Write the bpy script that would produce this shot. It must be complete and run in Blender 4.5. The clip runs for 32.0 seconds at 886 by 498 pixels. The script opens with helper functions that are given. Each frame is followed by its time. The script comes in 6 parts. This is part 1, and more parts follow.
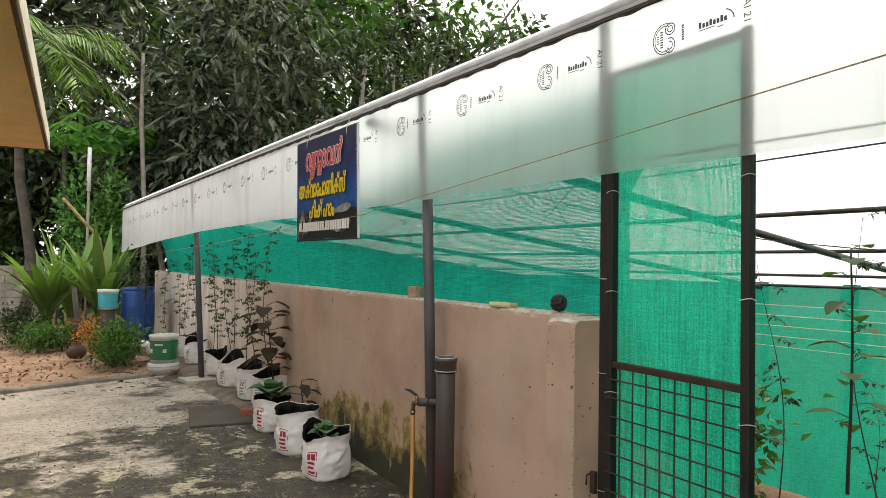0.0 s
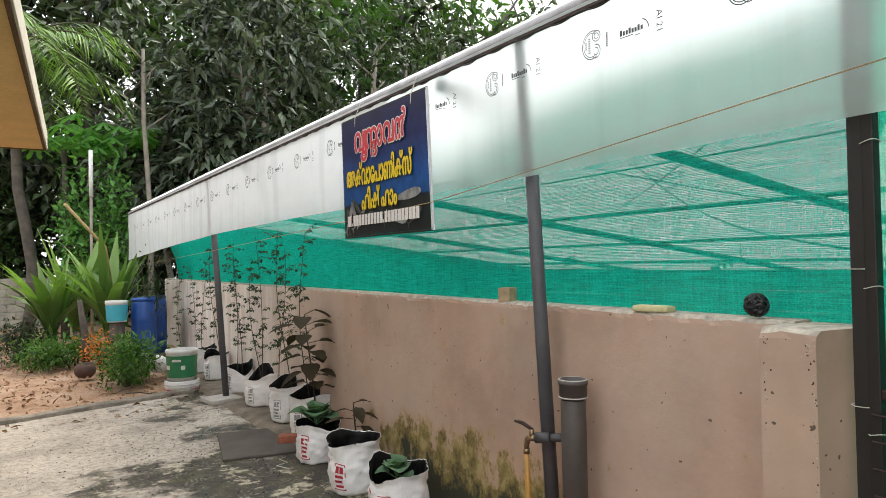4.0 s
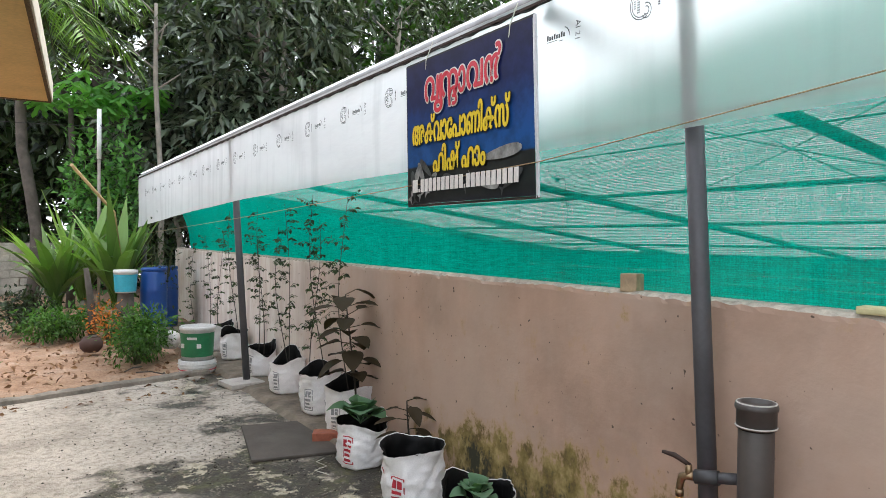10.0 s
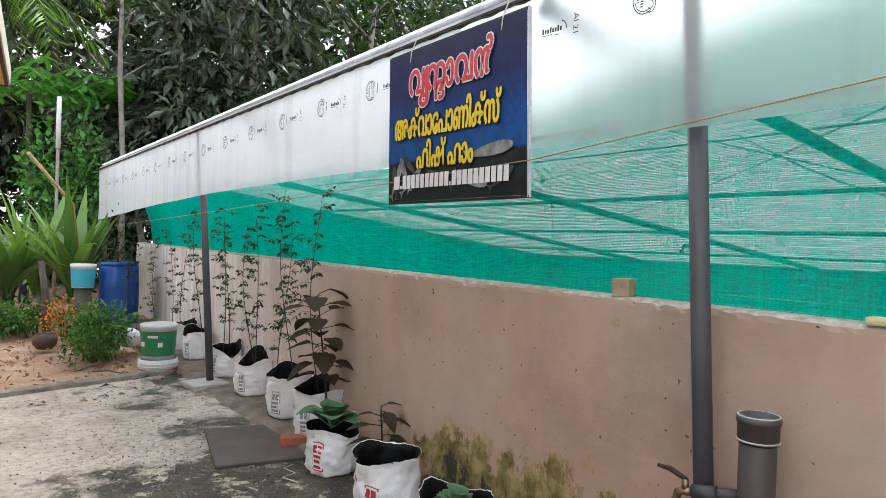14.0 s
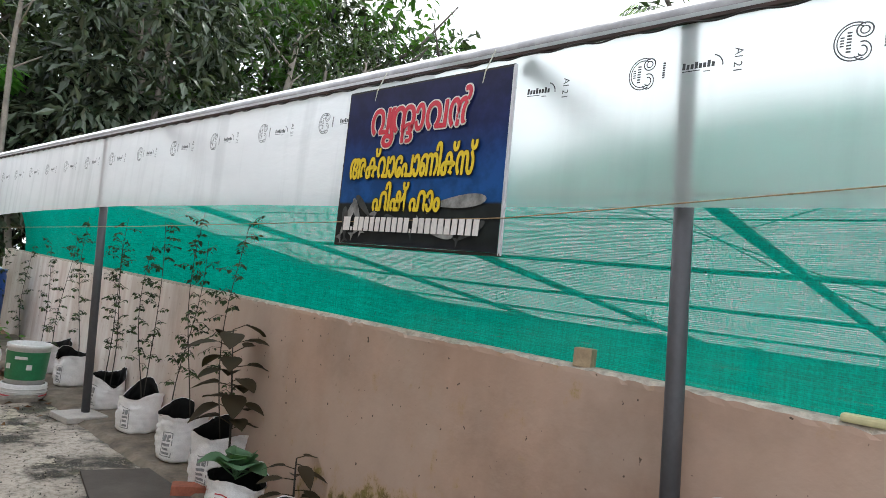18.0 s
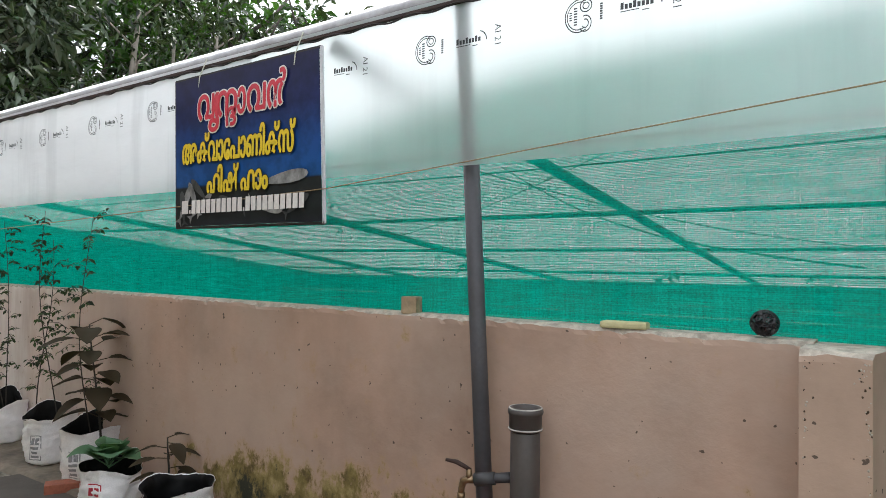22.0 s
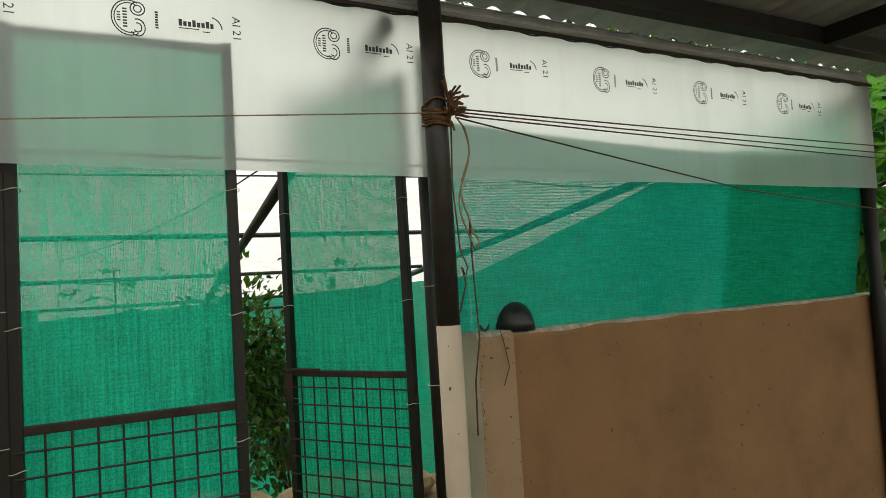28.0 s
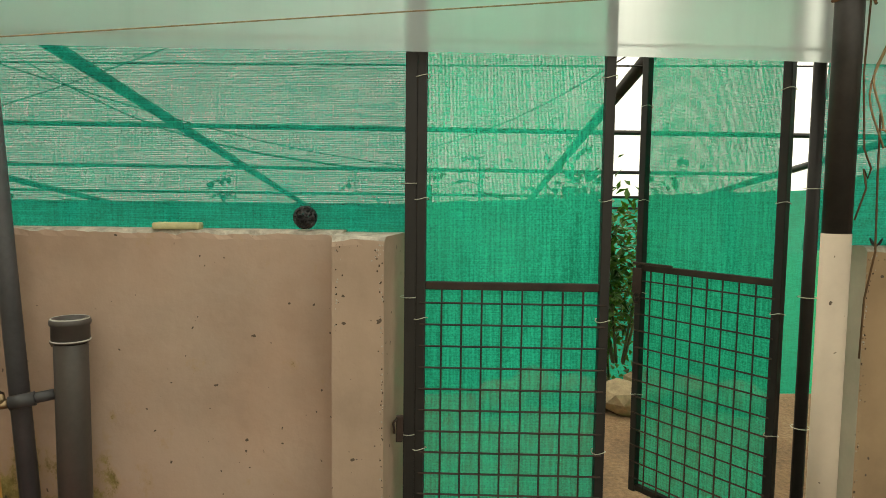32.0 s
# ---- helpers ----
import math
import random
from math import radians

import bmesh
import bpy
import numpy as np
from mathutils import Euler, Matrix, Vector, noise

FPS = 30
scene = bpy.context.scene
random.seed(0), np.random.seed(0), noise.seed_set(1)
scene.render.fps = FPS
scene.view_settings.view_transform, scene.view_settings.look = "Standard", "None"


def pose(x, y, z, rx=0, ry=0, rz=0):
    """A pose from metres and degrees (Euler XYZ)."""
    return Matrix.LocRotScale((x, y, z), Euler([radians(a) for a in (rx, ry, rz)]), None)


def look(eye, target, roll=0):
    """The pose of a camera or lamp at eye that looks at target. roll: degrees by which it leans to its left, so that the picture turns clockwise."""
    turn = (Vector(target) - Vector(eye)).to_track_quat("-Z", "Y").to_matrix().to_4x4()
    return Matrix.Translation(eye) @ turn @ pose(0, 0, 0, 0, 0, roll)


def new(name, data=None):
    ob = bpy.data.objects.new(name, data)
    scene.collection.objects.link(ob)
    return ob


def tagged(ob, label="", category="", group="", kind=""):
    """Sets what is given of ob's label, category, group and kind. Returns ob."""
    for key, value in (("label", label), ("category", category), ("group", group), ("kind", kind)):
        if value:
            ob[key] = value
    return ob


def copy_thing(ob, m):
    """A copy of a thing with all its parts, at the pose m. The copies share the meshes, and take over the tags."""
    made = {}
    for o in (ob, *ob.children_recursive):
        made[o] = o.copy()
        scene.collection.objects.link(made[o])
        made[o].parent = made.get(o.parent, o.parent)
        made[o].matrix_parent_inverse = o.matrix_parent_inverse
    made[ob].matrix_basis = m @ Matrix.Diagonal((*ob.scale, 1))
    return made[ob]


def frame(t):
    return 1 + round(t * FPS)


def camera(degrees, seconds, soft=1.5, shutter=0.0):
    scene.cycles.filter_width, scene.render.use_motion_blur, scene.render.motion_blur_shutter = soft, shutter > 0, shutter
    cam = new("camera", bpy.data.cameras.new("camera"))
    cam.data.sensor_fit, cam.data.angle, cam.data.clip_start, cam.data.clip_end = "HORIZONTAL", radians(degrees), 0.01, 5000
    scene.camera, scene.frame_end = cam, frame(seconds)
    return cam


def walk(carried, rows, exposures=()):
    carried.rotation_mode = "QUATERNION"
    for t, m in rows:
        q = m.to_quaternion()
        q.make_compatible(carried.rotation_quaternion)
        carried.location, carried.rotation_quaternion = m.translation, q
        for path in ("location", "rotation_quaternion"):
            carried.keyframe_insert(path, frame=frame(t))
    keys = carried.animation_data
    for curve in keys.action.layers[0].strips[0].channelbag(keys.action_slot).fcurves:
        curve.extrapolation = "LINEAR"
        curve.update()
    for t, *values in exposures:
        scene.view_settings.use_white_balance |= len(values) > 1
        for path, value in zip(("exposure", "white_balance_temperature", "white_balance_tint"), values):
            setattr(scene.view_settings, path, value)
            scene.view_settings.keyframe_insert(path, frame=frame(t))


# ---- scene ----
cam = camera(67.3, 32.0, 0.85)
PATH = [
    (0, (0.257, 0.505, 1.446), (1.367, 2.168, 1.494), 0.9),
    (0.5, (0.291, 0.578, 1.421), (1.358, 2.269, 1.379), 1.8),
    (1, (0.283, 0.724, 1.442), (1.384, 2.393, 1.404), 0.5),
    (1.5, (0.226, 0.834, 1.429), (1.349, 2.489, 1.4), -0.2),
    (2, (0.194, 0.936, 1.418), (1.325, 2.585, 1.423), -0.1),
    (2.5, (0.181, 0.983, 1.425), (1.332, 2.618, 1.4), -0.3),
    (3, (0.226, 1.094, 1.42), (1.331, 2.761, 1.385), -1.3),
    (3.5, (0.317, 1.293, 1.439), (1.418, 2.963, 1.48), -1.3),
    (5.5, (0.32, 1.857, 1.441), (1.44, 3.514, 1.474), -0.5),
    (6, (0.396, 1.909, 1.485), (1.498, 3.578, 1.53), 1.2),
    (6.5, (0.359, 1.918, 1.486), (1.499, 3.561, 1.547), 0.3),
    (7, (0.34, 1.928, 1.462), (1.502, 3.556, 1.46), 1.1),
    (7.5, (0.304, 1.964, 1.47), (1.536, 3.539, 1.433), 0.6),
    (8, (0.31, 2.064, 1.452), (1.511, 3.663, 1.437), 0.0),
    (8.5, (0.383, 2.202, 1.458), (1.568, 3.813, 1.465), 0.8),
    (9, (0.4, 2.275, 1.436), (1.487, 3.954, 1.408), -0.3),
    (9.5, (0.385, 2.321, 1.424), (1.481, 3.993, 1.389), 0.5),
    (10, (0.373, 2.33, 1.434), (1.467, 4.003, 1.406), 0.6),
    (10.5, (0.395, 2.33, 1.426), (1.481, 4.01, 1.396), 1.1),
    (11, (0.427, 2.323, 1.428), (1.513, 4.002, 1.398), 0.9),
    (11.5, (0.414, 2.3, 1.425), (1.498, 3.981, 1.386), 1.0),
    (12, (0.416, 2.296, 1.43), (1.501, 3.975, 1.371), -0.2),
    (12.5, (0.442, 2.301, 1.435), (1.531, 3.977, 1.371), -1.9),
    (13, (0.44, 2.306, 1.431), (1.536, 3.978, 1.372), -1.7),
    (13.5, (0.432, 2.371, 1.418), (1.58, 4.009, 1.393), 0.4),
    (14, (0.381, 2.482, 1.42), (1.559, 4.098, 1.401), 2.0),
    (14.5, (0.363, 2.6, 1.412), (1.61, 4.163, 1.432), 3.4),
    (15, (0.301, 2.683, 1.4), (1.574, 4.225, 1.435), 6.0),
    (15.5, (0.283, 2.719, 1.411), (1.606, 4.216, 1.501), 7.2),
    (17.5, (0.246, 2.776, 1.443), (1.655, 4.19, 1.568), 8.3),
    (18, (0.24, 2.775, 1.442), (1.658, 4.18, 1.573), 7.6),
    (18.5, (0.26, 2.765, 1.448), (1.674, 4.174, 1.569), 6.6),
    (19, (0.27, 2.759, 1.451), (1.699, 4.154, 1.569), 6.7),
    (19.5, (0.264, 2.759, 1.439), (1.702, 4.144, 1.556), 7.0),
    (20, (0.25, 2.74, 1.441), (1.697, 4.119, 1.508), 6.0),
    (20.5, (0.264, 2.671, 1.424), (1.755, 4.003, 1.477), 5.4),
    (21, (0.263, 2.582, 1.413), (1.782, 3.88, 1.494), 3.8),
    (21.5, (0.242, 2.465, 1.427), (1.841, 3.662, 1.513), 2.8),
    (22, (0.193, 2.396, 1.438), (1.831, 3.542, 1.49), 0.8),
    (22.5, (0.186, 2.391, 1.44), (1.899, 3.42, 1.503), 2.6),
    (23, (0.16, 2.396, 1.44), (1.958, 3.263, 1.559), 2.0),
    (23.5, (0.114, 2.408, 1.417), (2.027, 2.953, 1.625), 1.2),
    (24, (0.12, 2.383, 1.447), (2.087, 2.637, 1.705), -0.5),
    (24.5, (0.137, 2.354, 1.429), (2.116, 2.327, 1.72), -1.2),
    (25, (0.146, 2.307, 1.404), (2.109, 2.059, 1.698), -2.4),
    (25.5, (0.135, 2.272, 1.416), (2.05, 1.788, 1.728), -3.8),
    (26, (0.122, 2.248, 1.414), (2.029, 1.693, 1.653), -2.7),
    (26.5, (0.129, 2.266, 1.426), (1.983, 1.54, 1.61), -2.1),
    (28.5, (0.04, 2.168, 1.397), (1.783, 1.192, 1.483), -3.9),
    (29, (0.046, 2.174, 1.394), (1.796, 1.206, 1.433), -4.3),
    (29.5, (0.047, 2.188, 1.388), (1.83, 1.283, 1.403), -4.2),
    (30, (0.006, 2.239, 1.391), (1.844, 1.454, 1.341), -2.9),
    (30.5, (0.072, 2.34, 1.366), (1.925, 1.591, 1.303), -3.7),
    (31, (0.077, 2.354, 1.362), (1.981, 1.744, 1.308), -3.4),
    (31.5, (0.046, 2.361, 1.356), (2.008, 1.989, 1.257), -0.7),
    (32, (0.089, 2.371, 1.361), (2.08, 2.289, 1.201), 0.7),
]
walk(cam, [(t, look(eye, target, roll)) for t, eye, target, roll in PATH],
     [(0.0, 1.15, 7100, 10), (3.0, 1.3, 6900, 10), (6.0, 1.45, 6350, 11), (15.0, 1.45, 6200, 11), (19.0, 1.2, 6250, 11), (22.0, 1.2, 6300, 10), (24.5, 0.35, 6400, 8), (26.5, 0.35, 6800, 7), (28.5, 0.62, 7700, 1), (30.0, 0.75, 8150, 0), (32.0, 1.07, 8250, 0)])
SKY, SUN = 0.1, 1.0

# ==== place ====
# ---- light ----
world = bpy.data.worlds.new("world")
scene.world = world
world.use_nodes = True
wn, wl = world.node_tree.nodes, world.node_tree.links
sky = wn.new("ShaderNodeTexSky")
sky.sky_type, sky.sun_disc = "NISHITA", False
sky.sun_elevation, sky.sun_rotation = radians(58), radians(60)
sky.dust_density, sky.air_density = 6.0, 1.4
pale = wn.new("ShaderNodeMix")
pale.data_type = "RGBA"
pale.inputs[0].default_value = 0.75
wl.new(sky.outputs[0], pale.inputs[6])
pale.inputs[7].default_value = (9.5, 9.8, 10.2, 1)
wl.new(pale.outputs[2], wn["Background"].inputs[0])
wn["Background"].inputs[1].default_value = SKY
sun = new("sun", bpy.data.lights.new("sun", "SUN"))
sun.data.energy, sun.data.angle, sun.data.color = SUN, radians(25), (1.0, 0.97, 0.92)
sun.matrix_world = look((0, 0, 0), (-math.sin(radians(60)) * math.cos(radians(58)), -math.cos(radians(60)) * math.cos(radians(58)), -math.sin(radians(58))))


# ---- materials ----
def nodes_of(name):
    m = bpy.data.materials.new(name)
    m.use_nodes = True
    t = m.node_tree
    return m, t.nodes, t.links, t.nodes["Principled BSDF"]


def coords(n, l, scale=(1, 1, 1)):
    mp = n.new("ShaderNodeMapping")
    mp.inputs["Scale"].default_value = scale
    g = n.new("ShaderNodeNewGeometry")
    l.new(g.outputs["Position"], mp.inputs[0])
    return mp.outputs[0]


def noise_tex(n, l, co, scale, detail=6, rough=0.6):
    t = n.new("ShaderNodeTexNoise")
    t.inputs["Scale"].default_value, t.inputs["Detail"].default_value, t.inputs["Roughness"].default_value = scale, detail, rough
    l.new(co, t.inputs["Vector"])
    return t.outputs["Fac"]


def ramp(n, l, fac, stops):
    r = n.new("ShaderNodeValToRGB")
    e = r.color_ramp.elements
    while len(e) < len(stops):
        e.new(0.5)
    for el, (p, c) in zip(e, stops):
        el.position, el.color = p, (*c, 1) if len(c) == 3 else c
    l.new(fac, r.inputs[0])
    return r.outputs[0]


def mixc(n, l, fac, a, b, blend="MIX"):
    m = n.new("ShaderNodeMix")
    m.data_type, m.blend_type = "RGBA", blend
    for sock, v in ((m.inputs[0], fac), (m.inputs[6], a), (m.inputs[7], b)):
        if isinstance(v, (int, float)):
            sock.default_value = v
        elif isinstance(v, tuple):
            sock.default_value = (*v, 1)
        else:
            l.new(v, sock)
    return m.outputs[2]


def bumped(n, l, b, height, strength=0.3, dist=0.01):
    u = n.new("ShaderNodeBump")
    u.inputs["Strength"].default_value, u.inputs["Distance"].default_value = strength, dist
    l.new(height, u.inputs["Height"])
    l.new(u.outputs[0], b.inputs["Normal"])


def plain(name, col, rough=0.6, var=0.25, scale=6.0, fine=60.0, metal=0.0, bump=0.15, spec=0.5):
    m, n, l, b = nodes_of(name)
    co = coords(n, l)
    lo, hi = tuple(c * (1 - var) for c in col), tuple(min(1, c * (1 + var * 0.6)) for c in col)
    big = ramp(n, l, noise_tex(n, l, co, scale), [(0.3, lo), (0.7, hi)])
    fin = noise_tex(n, l, co, fine, 3)
    g = ramp(n, l, fin, [(0.25, (0.8, 0.8, 0.8)), (0.7, (1, 1, 1))])
    l.new(mixc(n, l, 1.0, big, g, "MULTIPLY"), b.inputs["Base Color"])
    rr = n.new("ShaderNodeMapRange")
    rr.inputs[3].default_value, rr.inputs[4].default_value = max(0.05, rough - 0.12), min(1, rough + 0.12)
    l.new(fin, rr.inputs[0])
    l.new(rr.outputs[0], b.inputs["Roughness"])
    b.inputs["Metallic"].default_value = metal
    b.inputs["Specular IOR Level"].default_value = spec
    if bump:
        bumped(n, l, b, fin, bump, 0.004)
    return m


def leaf_mat(name, dark, light, rough=0.45, trans=0.35, spec=0.35):
    m, n, l, b = nodes_of(name)
    g = n.new("ShaderNodeNewGeometry")
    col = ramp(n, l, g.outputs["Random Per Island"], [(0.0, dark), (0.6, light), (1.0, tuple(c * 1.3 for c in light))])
    l.new(col, b.inputs["Base Color"])
    b.inputs["Roughness"].default_value = rough
    b.inputs["Specular IOR Level"].default_value = spec
    tr = n.new("ShaderNodeBsdfTranslucent")
    l.new(mixc(n, l, 1.0, col, (1.2, 1.5, 0.5), "MULTIPLY"), tr.inputs[0])
    mx = n.new("ShaderNodeMixShader")
    mx.inputs[0].default_value = trans
    l.new(b.outputs[0], mx.inputs[1])
    l.new(tr.outputs[0], mx.inputs[2])
    l.new(mx.outputs[0], n["Material Output"].inputs[0])
    return m


def net_mat(name, col, low, high, pitch=0.0095, upright=0.0):
    """Knitted shade net: rows of thread crossed by thinner ones, with open gaps between them."""
    m, n, l, b = nodes_of(name)
    co = coords(n, l)
    sep = n.new("ShaderNodeSeparateXYZ")
    l.new(co, sep.inputs[0])

    def calc(op, a, b2=None, c=None):
        k = n.new("ShaderNodeMath")
        k.operation = op
        for sock, v in zip(k.inputs, (a, b2, c)):
            if v is None:
                continue
            if isinstance(v, (int, float)):
                sock.default_value = v
            else:
                l.new(v, sock)
        return k.outputs[0]

    wob = noise_tex(n, l, coords(n, l, (6, 6, 14)), 1.0, 3)
    along = calc("MULTIPLY_ADD", sep.outputs[0], 0.55, sep.outputs[1])
    rows = calc("SINE", calc("MULTIPLY_ADD", sep.outputs[2], 2 * math.pi / pitch, calc("MULTIPLY", wob, 8.0)))
    cols = calc("SINE", calc("MULTIPLY_ADD", along, 2 * math.pi / (pitch * 0.8), calc("MULTIPLY", wob, 4.0)))
    rows = calc("MULTIPLY_ADD", rows, 0.5 - 0.2 * upright, 0.5 - 0.2 * upright)
    cols = calc("MULTIPLY_ADD", cols, 0.3 + 0.2 * upright, 0.3 + 0.2 * upright)
    line = noise_tex(n, l, coords(n, l, (7, 7, 190)), 1.0, 3)
    fall = noise_tex(n, l, coords(n, l, (110, 110, 4)), 1.0, 3)
    speck = noise_tex(n, l, coords(n, l, (130, 130, 150)), 1.0, 2)
    tone = calc("ADD", calc("ADD", calc("MULTIPLY", line, 0.5 - 0.25 * upright), calc("MULTIPLY", fall, 0.3 + 0.25 * upright)), calc("MULTIPLY", speck, 0.5))
    knit = calc("ADD", calc("MULTIPLY", calc("MAXIMUM", rows, cols), 0.65), calc("MULTIPLY_ADD", tone, 1.7, -0.95))
    th = n.new("ShaderNodeMapRange")
    th.inputs[1].default_value, th.inputs[2].default_value = 0.17, 0.72
    th.inputs[3].default_value, th.inputs[4].default_value = low, high
    l.new(knit, th.inputs[0])
    broad = mixc(n, l, noise_tex(n, l, coords(n, l, (1, 1, 0.5)), 1.6, 4), tuple(c * 0.72 for c in col), tuple(c * 1.25 for c in col))
    shade = ramp(n, l, tone, [(0.5, (0.62, 0.62, 0.62)), (0.8, (1.3, 1.3, 1.3))])
    colr = mixc(n, l, 1.0, broad, shade, "MULTIPLY")
    dif, tra, tp = n.new("ShaderNodeBsdfDiffuse"), n.new("ShaderNodeBsdfTranslucent"), n.new("ShaderNodeBsdfTransparent")
    l.new(colr, dif.inputs[0])
    l.new(colr, tra.inputs[0])
    m1, m2 = n.new("ShaderNodeMixShader"), n.new("ShaderNodeMixShader")
    m1.inputs[0].default_value = 0.55
    l.new(dif.outputs[0], m1.inputs[1])
    l.new(tra.outputs[0], m1.inputs[2])
    l.new(th.outputs[0], m2.inputs[0])
    l.new(tp.outputs[0], m2.inputs[1])
    l.new(m1.outputs[0], m2.inputs[2])
    l.new(m2.outputs[0], n["Material Output"].inputs[0])
    return m


def film_mat(name, milk, clear, tone=(0.86, 0.88, 0.87), rough=0.55):
    """Milky polythene film: scatters most light, lets near things behind it show as soft shapes."""
    m, n, l, b = nodes_of(name)
    co = coords(n, l)
    tr, rf, gl, df = (n.new("ShaderNodeBsdf" + k) for k in ("Translucent", "Refraction", "Glossy", "Diffuse"))
    tint = ramp(n, l, noise_tex(n, l, coords(n, l, (1, 1.2, 3.0)), 2.0), [(0.3, tuple(c * 0.92 for c in tone)), (0.7, tone)])
    # shading of upright folds, put into the colour as darker streaks
    fold = ramp(n, l, noise_tex(n, l, coords(n, l, (5, 5, 0.5)), 1.0, 5), [(0.36, (0.8, 0.8, 0.8)), (0.5, (1, 1, 1))])
    tint = mixc(n, l, 0.7, tint, fold, "MULTIPLY")
    for s in (tr, df):
        l.new(tint, s.inputs[0])
    rf.inputs["Color"].default_value = (0.83, 0.87, 0.85, 1)
    rf.inputs["Roughness"].default_value, rf.inputs["IOR"].default_value = rough, 1.33
    gl.inputs["Roughness"].default_value = 0.25
    a, c, d = n.new("ShaderNodeMixShader"), n.new("ShaderNodeMixShader"), n.new("ShaderNodeMixShader")
    a.inputs[0].default_value = milk
    l.new(tr.outputs[0], a.inputs[1])
    l.new(df.outputs[0], a.inputs[2])
    c.inputs[0].default_value = clear
    l.new(a.outputs[0], c.inputs[1])
    l.new(rf.outputs[0], c.inputs[2])
    d.inputs[0].default_value = 0.09
    l.new(c.outputs[0], d.inputs[1])
    l.new(gl.outputs[0], d.inputs[2])
    l.new(d.outputs[0], n["Material Output"].inputs[0])
    u = n.new("ShaderNodeBump")
    u.inputs["Strength"].default_value, u.inputs["Distance"].default_value = 0.25, 0.02
    l.new(noise_tex(n, l, coords(n, l, (1, 2.0, 6.0)), 2.2, 4), u.inputs["Height"])
    for s in (gl, df):
        l.new(u.outputs[0], s.inputs["Normal"])
    return m


def wall_mat(name, base, stain, moss_y=None):
    m, n, l, b = nodes_of(name)
    co = coords(n, l)
    big = ramp(n, l, noise_tex(n, l, co, 1.7, 7, 0.62), [(0.3, tuple(c * 0.74 for c in base)), (0.5, base), (0.68, tuple(c * 1.14 for c in base))])
    streak = ramp(n, l, noise_tex(n, l, coords(n, l, (5, 5, 0.7)), 1.5, 5), [(0.42, (0.86, 0.84, 0.82)), (0.62, (1, 1, 1))])
    col = mixc(n, l, 0.22, big, streak, "MULTIPLY")
    if moss_y:
        sp0 = n.new("ShaderNodeSeparateXYZ")
        l.new(co, sp0.inputs[0])
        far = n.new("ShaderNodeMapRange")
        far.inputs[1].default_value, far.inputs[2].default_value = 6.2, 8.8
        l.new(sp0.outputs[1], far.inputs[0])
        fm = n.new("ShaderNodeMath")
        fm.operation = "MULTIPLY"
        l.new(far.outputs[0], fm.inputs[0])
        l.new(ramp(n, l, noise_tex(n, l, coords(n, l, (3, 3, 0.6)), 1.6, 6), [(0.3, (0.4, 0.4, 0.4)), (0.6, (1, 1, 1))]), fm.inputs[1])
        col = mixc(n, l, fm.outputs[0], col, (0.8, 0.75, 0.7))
        patch = ramp(n, l, noise_tex(n, l, co, 0.9, 7, 0.62), [(0.46, (0, 0, 0)), (0.62, (0.5, 0.5, 0.5))])
        col = mixc(n, l, patch, col, (0.46, 0.36, 0.29))
    spots = ramp(n, l, noise_tex(n, l, co, 34, 2, 0.4), [(0.245, (1, 1, 1)), (0.27, (0, 0, 0))])
    col = mixc(n, l, spots, col, (0.1, 0.07, 0.05))
    sep = n.new("ShaderNodeSeparateXYZ")
    l.new(co, sep.inputs[0])
    if moss_y:
        hz = n.new("ShaderNodeMapRange")
        hz.inputs[1].default_value, hz.inputs[2].default_value = 0.62, 0.05
        l.new(sep.outputs[2], hz.inputs[0])
        ym = n.new("ShaderNodeMapRange")
        ym.inputs[1].default_value, ym.inputs[2].default_value = moss_y[0], moss_y[0] - 1.0
        yn = n.new("ShaderNodeMapRange")
        yn.inputs[1].default_value, yn.inputs[2].default_value = moss_y[1], moss_y[1] + 0.8
        l.new(sep.outputs[1], ym.inputs[0])
        l.new(sep.outputs[1], yn.inputs[0])
        mu, mv, mw = n.new("ShaderNodeMath"), n.new("ShaderNodeMath"), n.new("ShaderNodeMath")
        mu.operation = mv.operation = "MULTIPLY"
        l.new(ym.outputs[0], mu.inputs[0])
        l.new(yn.outputs[0], mu.inputs[1])
        l.new(mu.outputs[0], mv.inputs[0])
        l.new(hz.outputs[0], mv.inputs[1])
        mw.operation = "MULTIPLY_ADD"
        mw.inputs[1].default_value = 0.52
        l.new(mv.outputs[0], mw.inputs[0])
        l.new(noise_tex(n, l, coords(n, l, (4.5, 4.5, 3.4)), 1.4, 8, 0.72), mw.inputs[2])
        ochre = ramp(n, l, mw.outputs[0], [(0.66, (0, 0, 0)), (0.74, (1, 1, 1))])
        moss = ramp(n, l, mw.outputs[0], [(0.82, (0, 0, 0)), (0.9, (1, 1, 1))])
        yel = ramp(n, l, noise_tex(n, l, co, 9, 7, 0.7), [(0.35, (0.09, 0.06, 0.02)), (0.5, (0.2, 0.15, 0.045)), (0.66, (0.38, 0.29, 0.12))])
        tan = ramp(n, l, mw.outputs[0], [(0.6, (0, 0, 0)), (0.74, (0.7, 0.7, 0.7))])
        col = mixc(n, l, tan, col, (0.42, 0.27, 0.125))
        col = mixc(n, l, ochre, col, yel)
        col = mixc(n, l, moss, col, (0.035, 0.034, 0.018))
    l.new(col, b.inputs["Base Color"])
    b.inputs["Roughness"].default_value = 0.88
    bumped(n, l, b, noise_tex(n, l, co, 26, 6), 0.35, 0.006)
    return m


